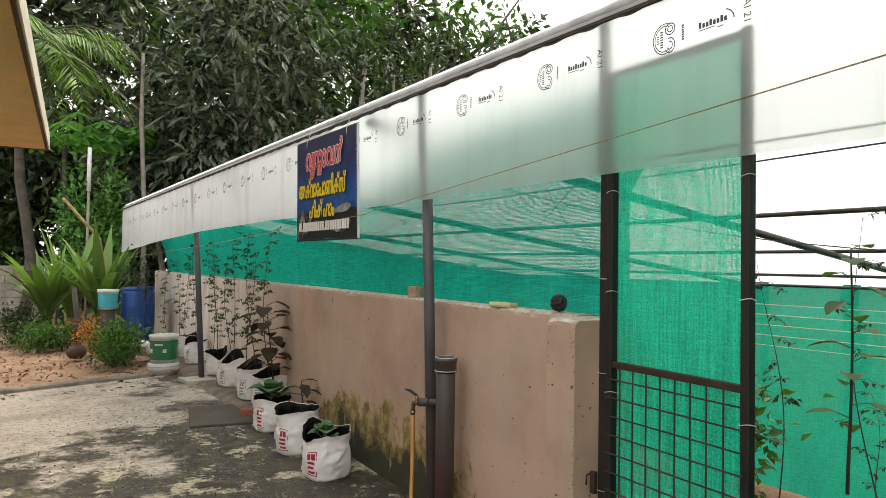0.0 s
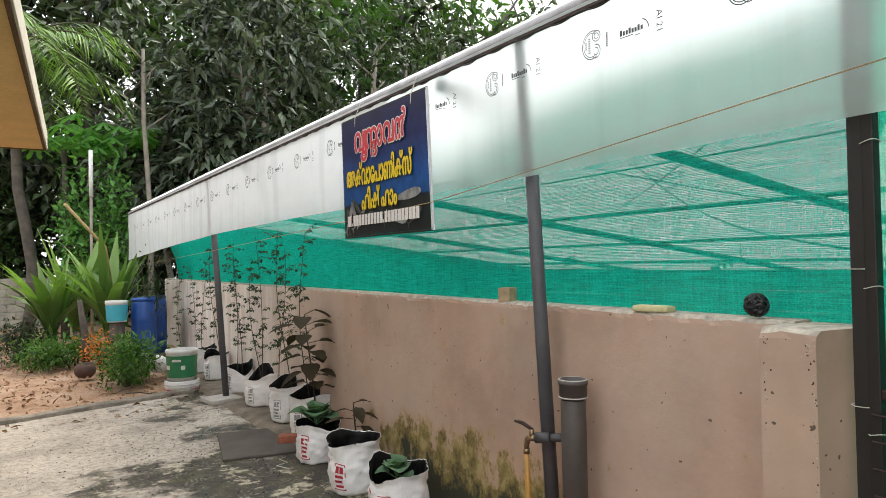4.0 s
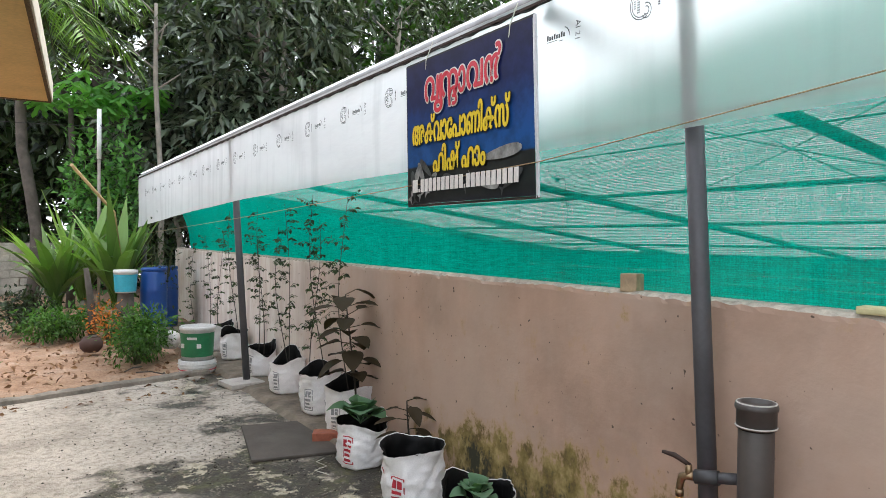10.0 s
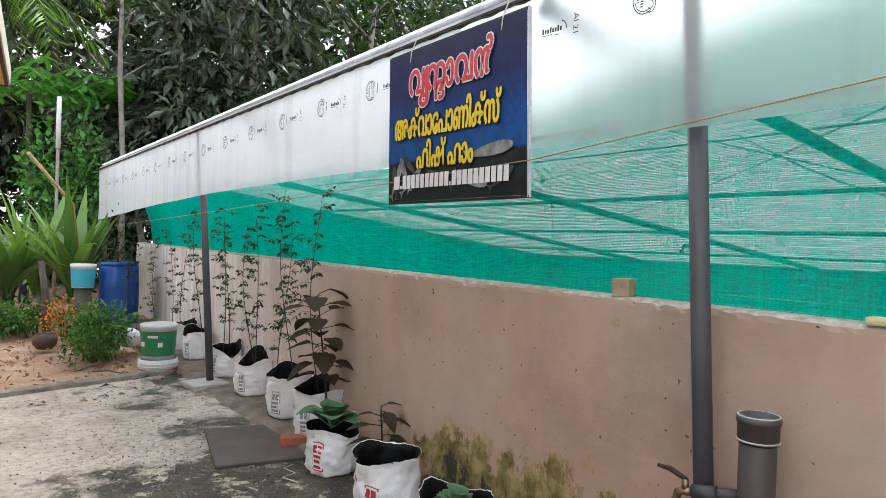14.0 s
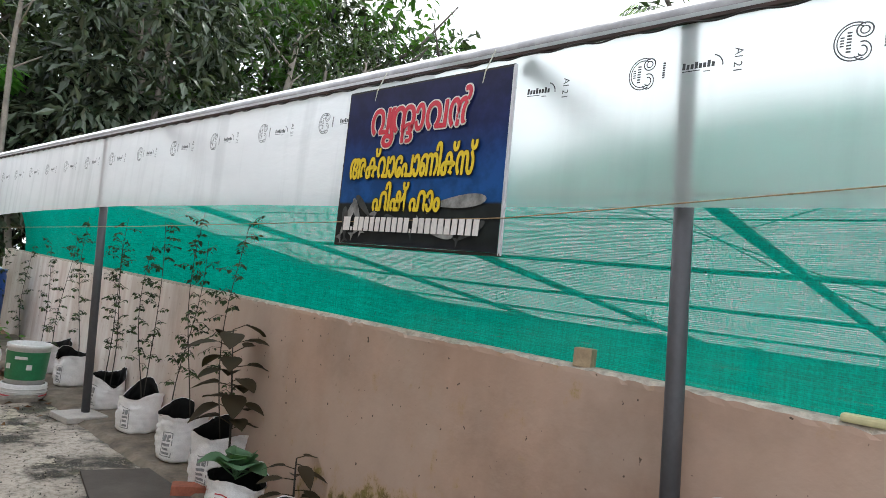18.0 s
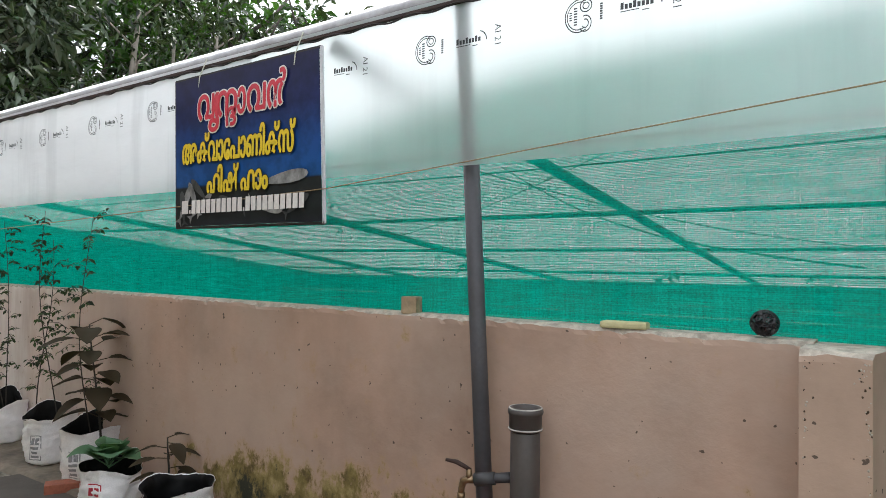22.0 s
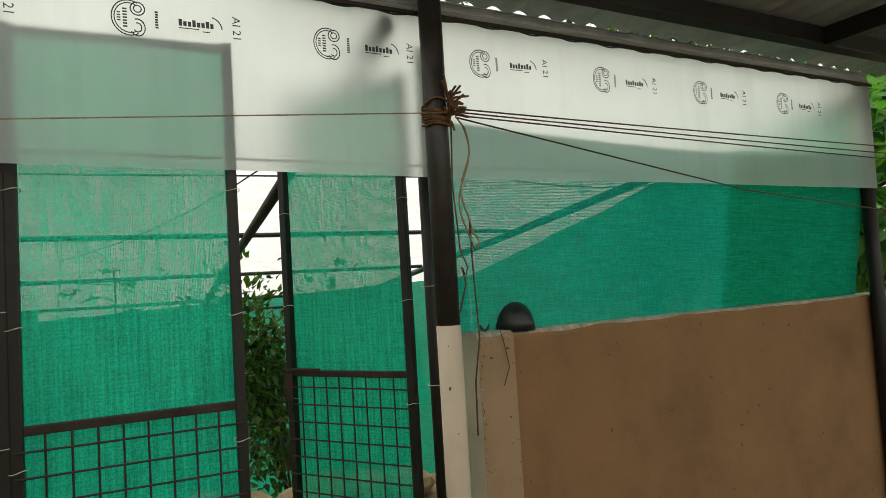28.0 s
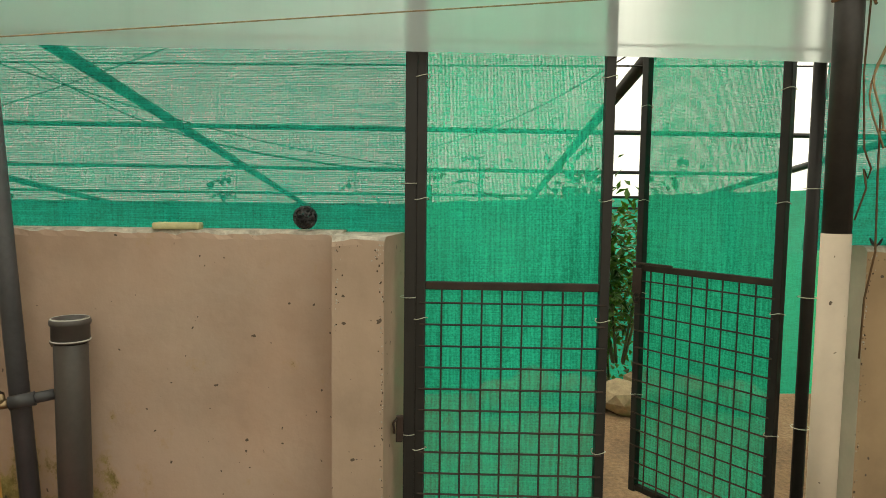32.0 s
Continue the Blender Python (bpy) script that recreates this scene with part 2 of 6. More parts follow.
def ground_mat(name):
    """Damp cement yard with algae patches, a paler dry part, then red earth."""
    m, n, l, b = nodes_of(name)
    co = coords(n, l)
    sep = n.new("ShaderNodeSeparateXYZ")
    l.new(co, sep.inputs[0])
    cem = ramp(n, l, noise_tex(n, l, co, 1.6, 8, 0.65), [(0.3, (0.29, 0.255, 0.21)), (0.52, (0.47, 0.415, 0.35)), (0.7, (0.55, 0.5, 0.43))])
    damp = n.new("ShaderNodeMapRange")
    damp.inputs[1].default_value, damp.inputs[2].default_value = 7.6, 4.6
    l.new(sep.outputs[1], damp.inputs[0])
    near = n.new("ShaderNodeMapRange")
    near.inputs[1].default_value, near.inputs[2].default_value = 0.2, 2.0
    l.new(sep.outputs[0], near.inputs[0])
    ad = n.new("ShaderNodeMath")
    ad.operation = "MULTIPLY_ADD"
    ad.inputs[1].default_value = 0.17
    l.new(near.outputs[0], ad.inputs[0])
    dm = n.new("ShaderNodeMath")
    dm.operation = "MULTIPLY_ADD"
    dm.inputs[1].default_value = 0.26
    l.new(damp.outputs[0], dm.inputs[0])
    l.new(noise_tex(n, l, co, 1.35, 9, 0.68), ad.inputs[2])
    l.new(ad.outputs[0], dm.inputs[2])
    wet = ramp(n, l, dm.outputs[0], [(0.64, (0, 0, 0)), (0.72, (1, 1, 1))])
    dark = ramp(n, l, noise_tex(n, l, co, 5, 8, 0.7), [(0.35, (0.014, 0.011, 0.007)), (0.52, (0.045, 0.036, 0.022)), (0.64, (0.075, 0.074, 0.022)), (0.76, (0.2, 0.175, 0.11))])
    flake = ramp(n, l, noise_tex(n, l, co, 2.6, 10, 0.75), [(0.55, (0, 0, 0)), (0.575, (1, 1, 1))])
    pale = ramp(n, l, noise_tex(n, l, co, 16, 5), [(0.3, (0.32, 0.28, 0.19)), (0.7, (0.56, 0.51, 0.38))])
    vo = n.new("ShaderNodeTexVoronoi")
    vo.inputs["Scale"].default_value = 58
    l.new(co, vo.inputs["Vector"])
    chip = ramp(n, l, vo.outputs["Distance"], [(0.25, (1, 1, 1)), (0.4, (0, 0, 0))])
    some = ramp(n, l, noise_tex(n, l, co, 7, 8, 0.75), [(0.5, (0, 0, 0)), (0.58, (1, 1, 1))])
    dark = mixc(n, l, mixc(n, l, 1.0, chip, some, "MULTIPLY"), dark, (0.34, 0.31, 0.24))
    dark = mixc(n, l, flake, dark, pale)
    grit = ramp(n, l, noise_tex(n, l, co, 75, 3, 0.6), [(0.26, (0.4, 0.38, 0.35)), (0.42, (1, 1, 1))])
    pit = ramp(n, l, noise_tex(n, l, co, 19, 10, 0.78), [(0.4, (0.5, 0.48, 0.45)), (0.5, (1, 1, 1)), (0.62, (1.15, 1.15, 1.15))])
    col = mixc(n, l, 0.85, mixc(n, l, wet, cem, dark), grit, "MULTIPLY")
    col = mixc(n, l, 0.8, col, pit, "MULTIPLY")
    l.new(col, b.inputs["Base Color"])
    rr = n.new("ShaderNodeMapRange")
    rr.inputs[3].default_value, rr.inputs[4].default_value = 0.9, 0.5
    l.new(wet, rr.inputs[0])
    l.new(rr.outputs[0], b.inputs["Roughness"])
    bumped(n, l, b, noise_tex(n, l, co, 30, 8, 0.75), 0.9, 0.016)
    return m


def earth_mat(name, a, c, d):
    m, n, l, b = nodes_of(name)
    co = coords(n, l)
    col = ramp(n, l, noise_tex(n, l, co, 2.2, 9, 0.7), [(0.3, a), (0.5, c), (0.72, d)])
    peb = ramp(n, l, noise_tex(n, l, co, 42, 3), [(0.3, (0.6, 0.6, 0.6)), (0.7, (1.1, 1.1, 1.1))])
    l.new(mixc(n, l, 1.0, col, peb, "MULTIPLY"), b.inputs["Base Color"])
    b.inputs["Roughness"].default_value = 0.95
    bumped(n, l, b, noise_tex(n, l, co, 38, 8, 0.75), 0.8, 0.02)
    return m


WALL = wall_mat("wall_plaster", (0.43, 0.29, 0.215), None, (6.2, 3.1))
WALL_R = wall_mat("tan_plaster", (0.27, 0.145, 0.065), None)
WHITEWASH = wall_mat("worn_whitewash", (0.60, 0.49, 0.385), None)
CEMENT = ground_mat("yard_cement")
EARTH = earth_mat("red_earth", (0.24, 0.135, 0.08), (0.43, 0.265, 0.165), (0.55, 0.41, 0.31))
SOIL = plain("potting_soil", (0.012, 0.009, 0.007), 0.95, 0.5, 30, 120, bump=0.8, spec=0.1)
NET = net_mat("green_shade_net", (0.005, 0.33, 0.245), 0.7, 1.0, 0.0064)
NET2 = net_mat("dense_shade_net", (0.009, 0.44, 0.29), 0.93, 1.0)
NET_G = net_mat("gate_shade_net", (0.01, 0.5, 0.32), 0.7, 1.0, 0.006, 0.9)
NET3 = net_mat("bright_shade_net", (0.012, 0.7, 0.38), 0.86, 1.0)
FILM = film_mat("milky_film", 0.36, 0.6, (0.88, 0.91, 0.89), 0.72)
# greyer and less clear, for the film beyond SEAM
FILM_GREY = film_mat("grey_film", 0.72, 0.2, (0.82, 0.81, 0.82), 0.6)
ROOF_FILM = film_mat("roof_film", 0.04, 0.15, (0.97, 0.98, 1.0))
STEEL = plain("dark_steel", (0.024, 0.02, 0.018), 0.5, 0.35, 5, 50, metal=0.3)
GREYPIPE = plain("grey_painted_steel", (0.075, 0.073, 0.08), 0.5, 0.25, 4, 60)
PVC = plain("grey_pvc", (0.078, 0.066, 0.06), 0.45, 0.2, 3, 40)
SAND = earth_mat("sand", (0.2, 0.12, 0.07), (0.34, 0.2, 0.11), (0.45, 0.3, 0.18))
RAIL = plain("grey_rail", (0.3, 0.28, 0.29), 0.5, 0.2)
WRAP = plain("wrapped_film", (0.34, 0.33, 0.33), 0.35, 0.3, 9, 40, bump=0.4)
CORD_PALE = plain("pale_cord", (0.6, 0.6, 0.5), 0.8, 0.2)
ROPE = plain("yellow_rope", (0.4, 0.27, 0.14), 0.8, 0.45, 90, 300)
ROPE_DARK = plain("weathered_rope", (0.12, 0.06, 0.025), 0.85, 0.4, 60, 300)
ROPE_KNOT = plain("coir_rope", (0.17, 0.08, 0.03), 0.9, 0.5, 60, 300)
RUST = plain("rusty_steel", (0.05, 0.028, 0.021), 0.7, 0.5, 12, 80, metal=0.3)
BAGW = plain("white_woven_sack", (0.93, 0.91, 0.9), 0.5, 0.06, 5, 160, bump=0.3)
BAGIN = plain("black_bag_lining", (0.005, 0.005, 0.005), 0.6, 0.3, spec=0.2)
REDINK = plain("red_print", (0.5, 0.03, 0.05), 0.6, 0.3, 40)
GREYINK = plain("grey_print", (0.32, 0.32, 0.33), 0.6, 0.3, 40)
INK = plain("black_print", (0.045, 0.05, 0.05), 0.7, 0.2)
BRICKM = plain("clay_brick", (0.36, 0.12, 0.07), 0.9, 0.3, 14, 90, bump=0.6)
BLOCKM = plain("pale_laterite", (0.42, 0.31, 0.19), 0.92, 0.3, 25, 90, bump=0.8)
SLAB = plain("dark_slab", (0.095, 0.08, 0.066), 0.85, 0.3, 4, 70, bump=0.5)
KERB = plain("kerb_cement", (0.26, 0.23, 0.19), 0.95, 0.5, 7, 45, bump=1.0)
DIRTLEDGE = plain("dirty_ledge_cement", (0.2, 0.165, 0.125), 0.95, 0.5, 5, 40, bump=1.0)
CRUMBLE = plain("crumbled_mortar", (0.5, 0.44, 0.36), 0.95, 0.45, 22, 90, bump=0.9)
PILAST = wall_mat("pilaster_plaster", (0.41, 0.29, 0.215), None)
PIERM = wall_mat("chipped_pier_plaster", (0.37, 0.245, 0.145), None)
PIT = plain("dark_chip", (0.07, 0.04, 0.022), 0.95, 0.5, 40, 90)
BRASS = plain("worn_brass", (0.3, 0.21, 0.12), 0.38, 0.3, 30, 90, metal=0.85)
BLACK = plain("black_plastic", (0.012, 0.012, 0.013), 0.4, 0.2)
HOSE = plain("ochre_hose", (0.5, 0.26, 0.06), 0.4, 0.2, 8)
REDTILE = plain("red_tile", (0.46, 0.06, 0.05), 0.55, 0.2, 6)
WHITEPL = plain("white_plastic", (0.72, 0.72, 0.7), 0.4, 0.12)
GREENPL = plain("green_label", (0.02, 0.2, 0.08), 0.4, 0.2)
CYANPL = plain("cyan_label", (0.05, 0.42, 0.55), 0.4, 0.2)
BLUEPL = plain("blue_barrel_plastic", (0.012, 0.075, 0.32), 0.35, 0.2)
SOFFIT = plain("yellow_soffit", (0.74, 0.5, 0.2), 0.85, 0.12, 2, 30)
FASCIA = plain("pale_fascia", (0.7, 0.64, 0.52), 0.7, 0.15)
TARBROWN = plain("rough_brown_edge", (0.13, 0.075, 0.03), 0.95, 0.5, 60, 200, bump=1.0)
HOUSEW = plain("house_plaster", (0.62, 0.55, 0.40), 0.88, 0.1, 2, 40)
SHEETM = plain("weathered_sheet", (0.4, 0.4, 0.4), 0.6, 0.25, 3, 40)
FARBLOCK = plain("mossy_block", (0.44, 0.41, 0.35), 0.95, 0.45, 3, 30, bump=0.6)
BARK = plain("bark", (0.10, 0.085, 0.07), 0.95, 0.45, 6, 50, bump=0.9)
BARKP = plain("pale_bark", (0.28, 0.25, 0.21), 0.95, 0.35, 6, 50, bump=0.7)
BAMBOO = plain("dry_bamboo", (0.46, 0.33, 0.15), 0.7, 0.25)
STEMG = plain("green_stem", (0.07, 0.075, 0.03), 0.8, 0.3)
STEMD = plain("dark_stem", (0.035, 0.03, 0.022), 0.8, 0.3)
CLAYPOT = plain("dark_clay", (0.10, 0.055, 0.045), 0.8, 0.3)
PVCD = plain("dark_pvc", (0.05, 0.048, 0.05), 0.5, 0.2)
PALEYEL = plain("pale_yellow", (0.6, 0.55, 0.3), 0.7, 0.2, 12)
PALECEM = plain("pale_cement", (0.5, 0.47, 0.43), 0.95, 0.2, 9, 60, bump=0.6)
LF_DRY = leaf_mat("dry_leaf", (0.09, 0.04, 0.02), (0.22, 0.12, 0.06), 0.8, 0.1)
BLACKPAINT = plain("chipped_black_paint", (0.038, 0.03, 0.027), 0.45, 0.5, 9, 70)
FRAMEW = plain("white_frame", (0.62, 0.6, 0.62), 0.5, 0.1)
SIGNRED = plain("sign_red", (0.62, 0.035, 0.06), 0.35, 0.08)
SIGNYEL = plain("sign_yellow", (0.8, 0.58, 0.03), 0.35, 0.08)
SIGNWHITE = plain("sign_white", (0.78, 0.74, 0.7), 0.4, 0.1)
SIGNGREY = plain("sign_grey", (0.5, 0.46, 0.43), 0.4, 0.2, 30)
FISHG = plain("fish_grey", (0.26, 0.26, 0.25), 0.4, 0.7, 18, 90)
FISHD = plain("fish_dark", (0.05, 0.055, 0.055), 0.4, 0.7, 18, 90)


def sign_mat():
    m, n, l, b = nodes_of("sign_print")
    co = coords(n, l)
    sep = n.new("ShaderNodeSeparateXYZ")
    l.new(co, sep.inputs[0])
    mr = n.new("ShaderNodeMapRange")
    mr.inputs[1].default_value, mr.inputs[2].default_value = 1.62, 2.36
    l.new(sep.outputs[2], mr.inputs[0])
    col = ramp(n, l, mr.outputs[0], [(0.0, (0.012, 0.014, 0.02)), (0.05, (0.012, 0.016, 0.016)), (0.26, (0.018, 0.022, 0.022)), (0.275, (0.01, 0.075, 0.24)), (0.5, (0.01, 0.055, 0.2)), (0.72, (0.01, 0.018, 0.085)), (1.0, (0.012, 0.012, 0.05))])
    spl = ramp(n, l, noise_tex(n, l, co, 14, 6), [(0.4, (0.75, 0.75, 0.75)), (0.6, (1.1, 1.1, 1.1))])
    l.new(mixc(n, l, 1.0, col, spl, "MULTIPLY"), b.inputs["Base Color"])
    b.inputs["Roughness"].default_value = 0.45
    b.inputs["Specular IOR Level"].default_value = 0.22
    return m


SIGNMAT = sign_mat()
# near-black end puts the shade inside the crowns into the leaf colour
LF_SHADED = leaf_mat("shaded_leaf", (0.002, 0.006, 0.002), (0.05, 0.076, 0.034), 0.34, 0.14)
# pale grey end paints the sky's highlights on glossy leaves
LF_GLINT = leaf_mat("sky_glint_leaf", (0.006, 0.012, 0.006), (0.16, 0.19, 0.14), 0.26, 0.1)
LF_MID = leaf_mat("mid_leaf", (0.02, 0.055, 0.01), (0.05, 0.115, 0.022), 0.45, 0.35)
LF_FERN = leaf_mat("fern_leaf", (0.02, 0.055, 0.011), (0.085, 0.185, 0.04), 0.55, 0.35)
# wide range: its dark end paints the shaded gaps between leaf clumps
LF_LIGHT = leaf_mat("bright_leaf", (0.02, 0.07, 0.016), (0.14, 0.32, 0.085), 0.42, 0.35)
LF_PALM = leaf_mat("palm_leaf", (0.015, 0.05, 0.01), (0.17, 0.28, 0.075), 0.3, 0.3)
LF_BRINJAL = leaf_mat("purple_green_leaf", (0.018, 0.013, 0.008), (0.05, 0.037, 0.02), 0.6, 0.15, 0.12)
LF_BEAN = leaf_mat("thin_dark_leaf", (0.016, 0.026, 0.014), (0.035, 0.055, 0.02), 0.6, 0.25)
LF_CABBAGE = leaf_mat("cabbage_leaf", (0.05, 0.115, 0.055), (0.10, 0.19, 0.10), 0.5, 0.25)
LF_PAPAYA = leaf_mat("papaya_leaf", (0.03, 0.1, 0.03), (0.15, 0.34, 0.1), 0.5, 0.5)
# lighter end of the range holds painted silver highlights
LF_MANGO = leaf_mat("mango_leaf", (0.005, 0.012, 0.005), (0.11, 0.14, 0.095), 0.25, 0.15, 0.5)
LF_ORANGE = leaf_mat("orange_leaf", (0.35, 0.10, 0.02), (0.55, 0.19, 0.04), 0.5, 0.3)


# ---- building helpers ----
def box(bm, x0, x1, y0, y1, z0, z1, bev=0.0, m=None):
    r = bmesh.ops.create_cube(bm, size=1)
    t = Matrix.Translation(((x0 + x1) / 2, (y0 + y1) / 2, (z0 + z1) / 2)) @ Matrix.Diagonal((x1 - x0, y1 - y0, z1 - z0, 1))
    bmesh.ops.transform(bm, matrix=(m @ t) if m else t, verts=r["verts"])
    if bev:
        ed = {e for v in r["verts"] for e in v.link_edges}
        bmesh.ops.bevel(bm, geom=list(ed), offset=bev, segments=2, affect="EDGES", profile=0.6)


def tube(bm, pts, r, seg=8, caps=True, radii=None):
    pts = [Vector(p) for p in pts]
    rings = []
    up = None
    for i, p in enumerate(pts):
        d = (pts[min(i + 1, len(pts) - 1)] - pts[max(i - 1, 0)]).normalized()
        if up is None:
            up = d.orthogonal().normalized()
        up = (up - d * up.dot(d)).normalized() if (up - d * up.dot(d)).length > 1e-6 else d.orthogonal().normalized()
        side = d.cross(up)
        rr = radii[i] if radii else r
        rings.append([bm.verts.new(p + (up * math.cos(a) + side * math.sin(a)) * rr) for a in (2 * math.pi * k / seg for k in range(seg))])
    for a, b in zip(rings, rings[1:]):
        for k in range(seg):
            f = bm.faces.new((a[k], a[(k + 1) % seg], b[(k + 1) % seg], b[k]))
            f.smooth = seg > 5
    if caps:
        bm.faces.new(list(reversed(rings[0])))
        bm.faces.new(rings[-1])


def lathe(bm, prof, at=(0, 0, 0), seg=24):
    """A turned form from (radius, height) steps."""
    rings = [[bm.verts.new((at[0] + r * math.cos(2 * math.pi * k / seg), at[1] + r * math.sin(2 * math.pi * k / seg), at[2] + z)) for k in range(seg)] for r, z in prof]
    for a, b in zip(rings, rings[1:]):
        for k in range(seg):
            f = bm.faces.new((a[k], a[(k + 1) % seg], b[(k + 1) % seg], b[k]))
            f.smooth = True
    return rings


def sheet(bm, fn, nu, nv):
    """A surface fn(u, v), u and v from 0 to 1."""
    g = [[bm.verts.new(fn(i / nu, j / nv)) for j in range(nv + 1)] for i in range(nu + 1)]
    for i in range(nu):
        for j in range(nv):
            bm.faces.new((g[i][j], g[i + 1][j], g[i + 1][j + 1], g[i][j + 1])).smooth = True


def obj(name, bm, mat, parent=None):
    me = bpy.data.meshes.new(name)
    bm.normal_update()
    bm.to_mesh(me)
    bm.free()
    for mm in (mat if isinstance(mat, (list, tuple)) else [mat]):
        me.materials.append(mm)
    o = new(name, me)
    if parent is not None:
        o.parent = parent
    return o


def part(name, bm, mat, parent, label=""):
    o = obj(name, bm, mat, parent)
    return tagged(o, label) if label else o


def thing(name, label, category, group="", kind="", at=(0, 0, 0), rz=0):
    o = new(name)
    o.empty_display_size = 0.1
    o.matrix_world = pose(*at, 0, 0, rz)
    return tagged(o, label, category, group, kind)


def bm_new():
    return bmesh.new()


# ---- ground ----
FX = 2.25            # plane of the hanging film
ROOF0, SLOPE, BACK = 2.47, 0.128, 12.2
Y0, Y1 = -1.95, 14.7
b = bm_new()


def ground_z(x):
    """The land falls away behind the polyhouse front."""
    return -0.03 - 0.34 * min(8.0, max(0.0, x - 4.6))


def yard_drop(y):
    """The yard falls gently towards its near end."""
    return 0.12 * min(6.0, max(0.0, -y - 0.2))


sheet(b, lambda u, v: (-60 + 120 * u, -50 + 130 * v, ground_z(-60 + 120 * u) - 0.03 - yard_drop(-50 + 130 * v) * 1.08), 240, 130)
tagged(obj("ground", b, EARTH), "bare reddish earth with gravel around the yard", "ground", kind="structure")
b = bm_new()


def kerb_y(x):
    return 9.0 + 0.27 * (x - 0.35)


sheet(b, lambda u, v: (-9 + 11.6 * u, -9 + (kerb_y(max(-4, -9 + 11.6 * u)) + 9) * v, 0.002 * noise.noise((9 * u, 20 * v, 0)) - yard_drop(-9 + (kerb_y(max(-4, -9 + 11.6 * u)) + 9) * v)), 60, 110)
tagged(obj("yard_floor", b, CEMENT), "damp cement yard floor with dark algae stains", "floor", kind="structure")

# ---- boundary walls ----
def wall_x(y):
    return 2.44 + 0.05 * (y - 4)


def rough_wall(name, face, thick, y0, y1, h, mat, label, chip=0.008, step=0.08, end=None, skew=0.0):
    """A plastered wall with a slightly uneven top edge."""
    b = bm_new()
    n = max(2, int((y1 - y0) / step))
    rows = []
    for i in range(n + 1):
        y = y0 + (y1 - y0) * i / n
        x0 = face(y)
        x1 = x0 + thick
        e = chip * noise.noise((y * 3.1, 0.3, 0)) + chip * noise.noise((y * 17, 4.2, 1)) + chip * 0.7 * noise.noise((y * 43, 1.2, 6))
        f = chip * noise.noise((y * 5.1, 7.3, 0))
        rows.append([b.verts.new(p) for p in ((x0, y, -0.7), (x0, y, h - 0.03 + e * 0.5), (x0 + abs(e) * 0.9, y, h - 0.012 + e * 0.9), (x0 + 0.02, y, h + f * 0.4), (x1 - 0.01, y, h), (x1, y, h - 0.02), (x1, y, -0.7))])
    for v in rows[0]:
        v.co.y -= skew * (v.co.x - face(y0)) / thick
    for p, q in zip(rows, rows[1:]):
        for k in range(6):
            b.faces.new((p[k], p[k + 1], q[k + 1], q[k])).material_index = 1 if k in (2, 3) else 0
    b.faces.new(rows[0])
    b.faces.new(list(reversed(rows[-1]))).material_index = 2
    return tagged(obj(name, b, [mat, CRUMBLE, end or mat]), label, "wall", kind="structure")


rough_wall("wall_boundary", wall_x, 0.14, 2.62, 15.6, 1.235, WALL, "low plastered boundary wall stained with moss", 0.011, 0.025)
pilaster = rough_wall("wall_pilaster", lambda y: 2.225, 0.282, 2.472, 2.64, 1.228, PILAST, "plastered end pilaster with a chipped top", 0.014, 0.03, None, 0.07)
rough_wall("wall_right", lambda y: 2.345, 0.14, -8.0, 0.66, 1.192, WALL_R, "low tan plastered boundary wall")
pier = rough_wall("wall_pier", lambda y: 2.30, 0.2, 0.655, 0.825, 1.2, PIERM, "chipped whitewashed gate pier", 0.012, 0.03, WHITEWASH)


def chips(parent, x, y, z0, z1, side, count, seed):
    """Small broken spots along a worn plaster corner and below the top."""
    rnd = random.Random(seed)
    for mat in (PIT, CRUMBLE):
        b = bm_new()
        for k in range(count):
            z = z1 - (z1 - z0) * rnd.random() ** 1.6
            yy = y + side * abs(rnd.gauss(0, 0.005 + 0.02 * max(0, (z - z1 + 0.16) / 0.16)))
            q = rnd.uniform(0.001, 0.0038)
            c = b.verts.new((x - 0.0025, yy, z))
            ring = [b.verts.new((x - 0.0005, yy + q * math.cos(a) * rnd.uniform(0.5, 1.1), z + q * 1.3 * math.sin(a) * rnd.uniform(0.5, 1.1))) for a in (2 * math.pi * e / 7 for e in range(7))]
            for e in range(7):
                b.faces.new((c, ring[e], ring[(e + 1) % 7]))
        tagged(part("chipped_spots", b, mat, parent), kind="stuff")


chips(pilaster, 2.225, 2.474, 0.1, 1.2, 1, 60, 1)
chips(pilaster, 2.225, 2.63, 0.9, 1.2, -1, 14, 2)
chips(pier, 2.30, 0.822, 0.1, 1.18, -1, 45, 3)
chips(pier, 2.30, 0.66, 0.1, 1.18, 1, 14, 4)

# ---- polyhouse frame ----
def roof_z(x):
    return ROOF0 - SLOPE * (x - FX)


house = thing("polyhouse", "lean-to polyhouse of steel pipe with milky film roof", "greenhouse")
for (xa, ya), (xb, yb), r in (((2.31, 3.64), (2.31, 3.79), 0.031), ((2.33, 8.8), (2.285, 9.2), 0.034), ((2.31, 14.35), (2.29, 14.6), 0.035)):
    b = bm_new()
    tube(b, [(xa, ya, 0.0), (xb, yb, 2.46)], r, 14)
    part("post", b, GREYPIPE, house, "grey painted steel pipe post")
b = bm_new()
tube(b, [(FX + 0.03, Y0, 2.475), (FX + 0.03, Y1, 2.45)], 0.03, 12)
part("top_rail", b, RAIL, house)
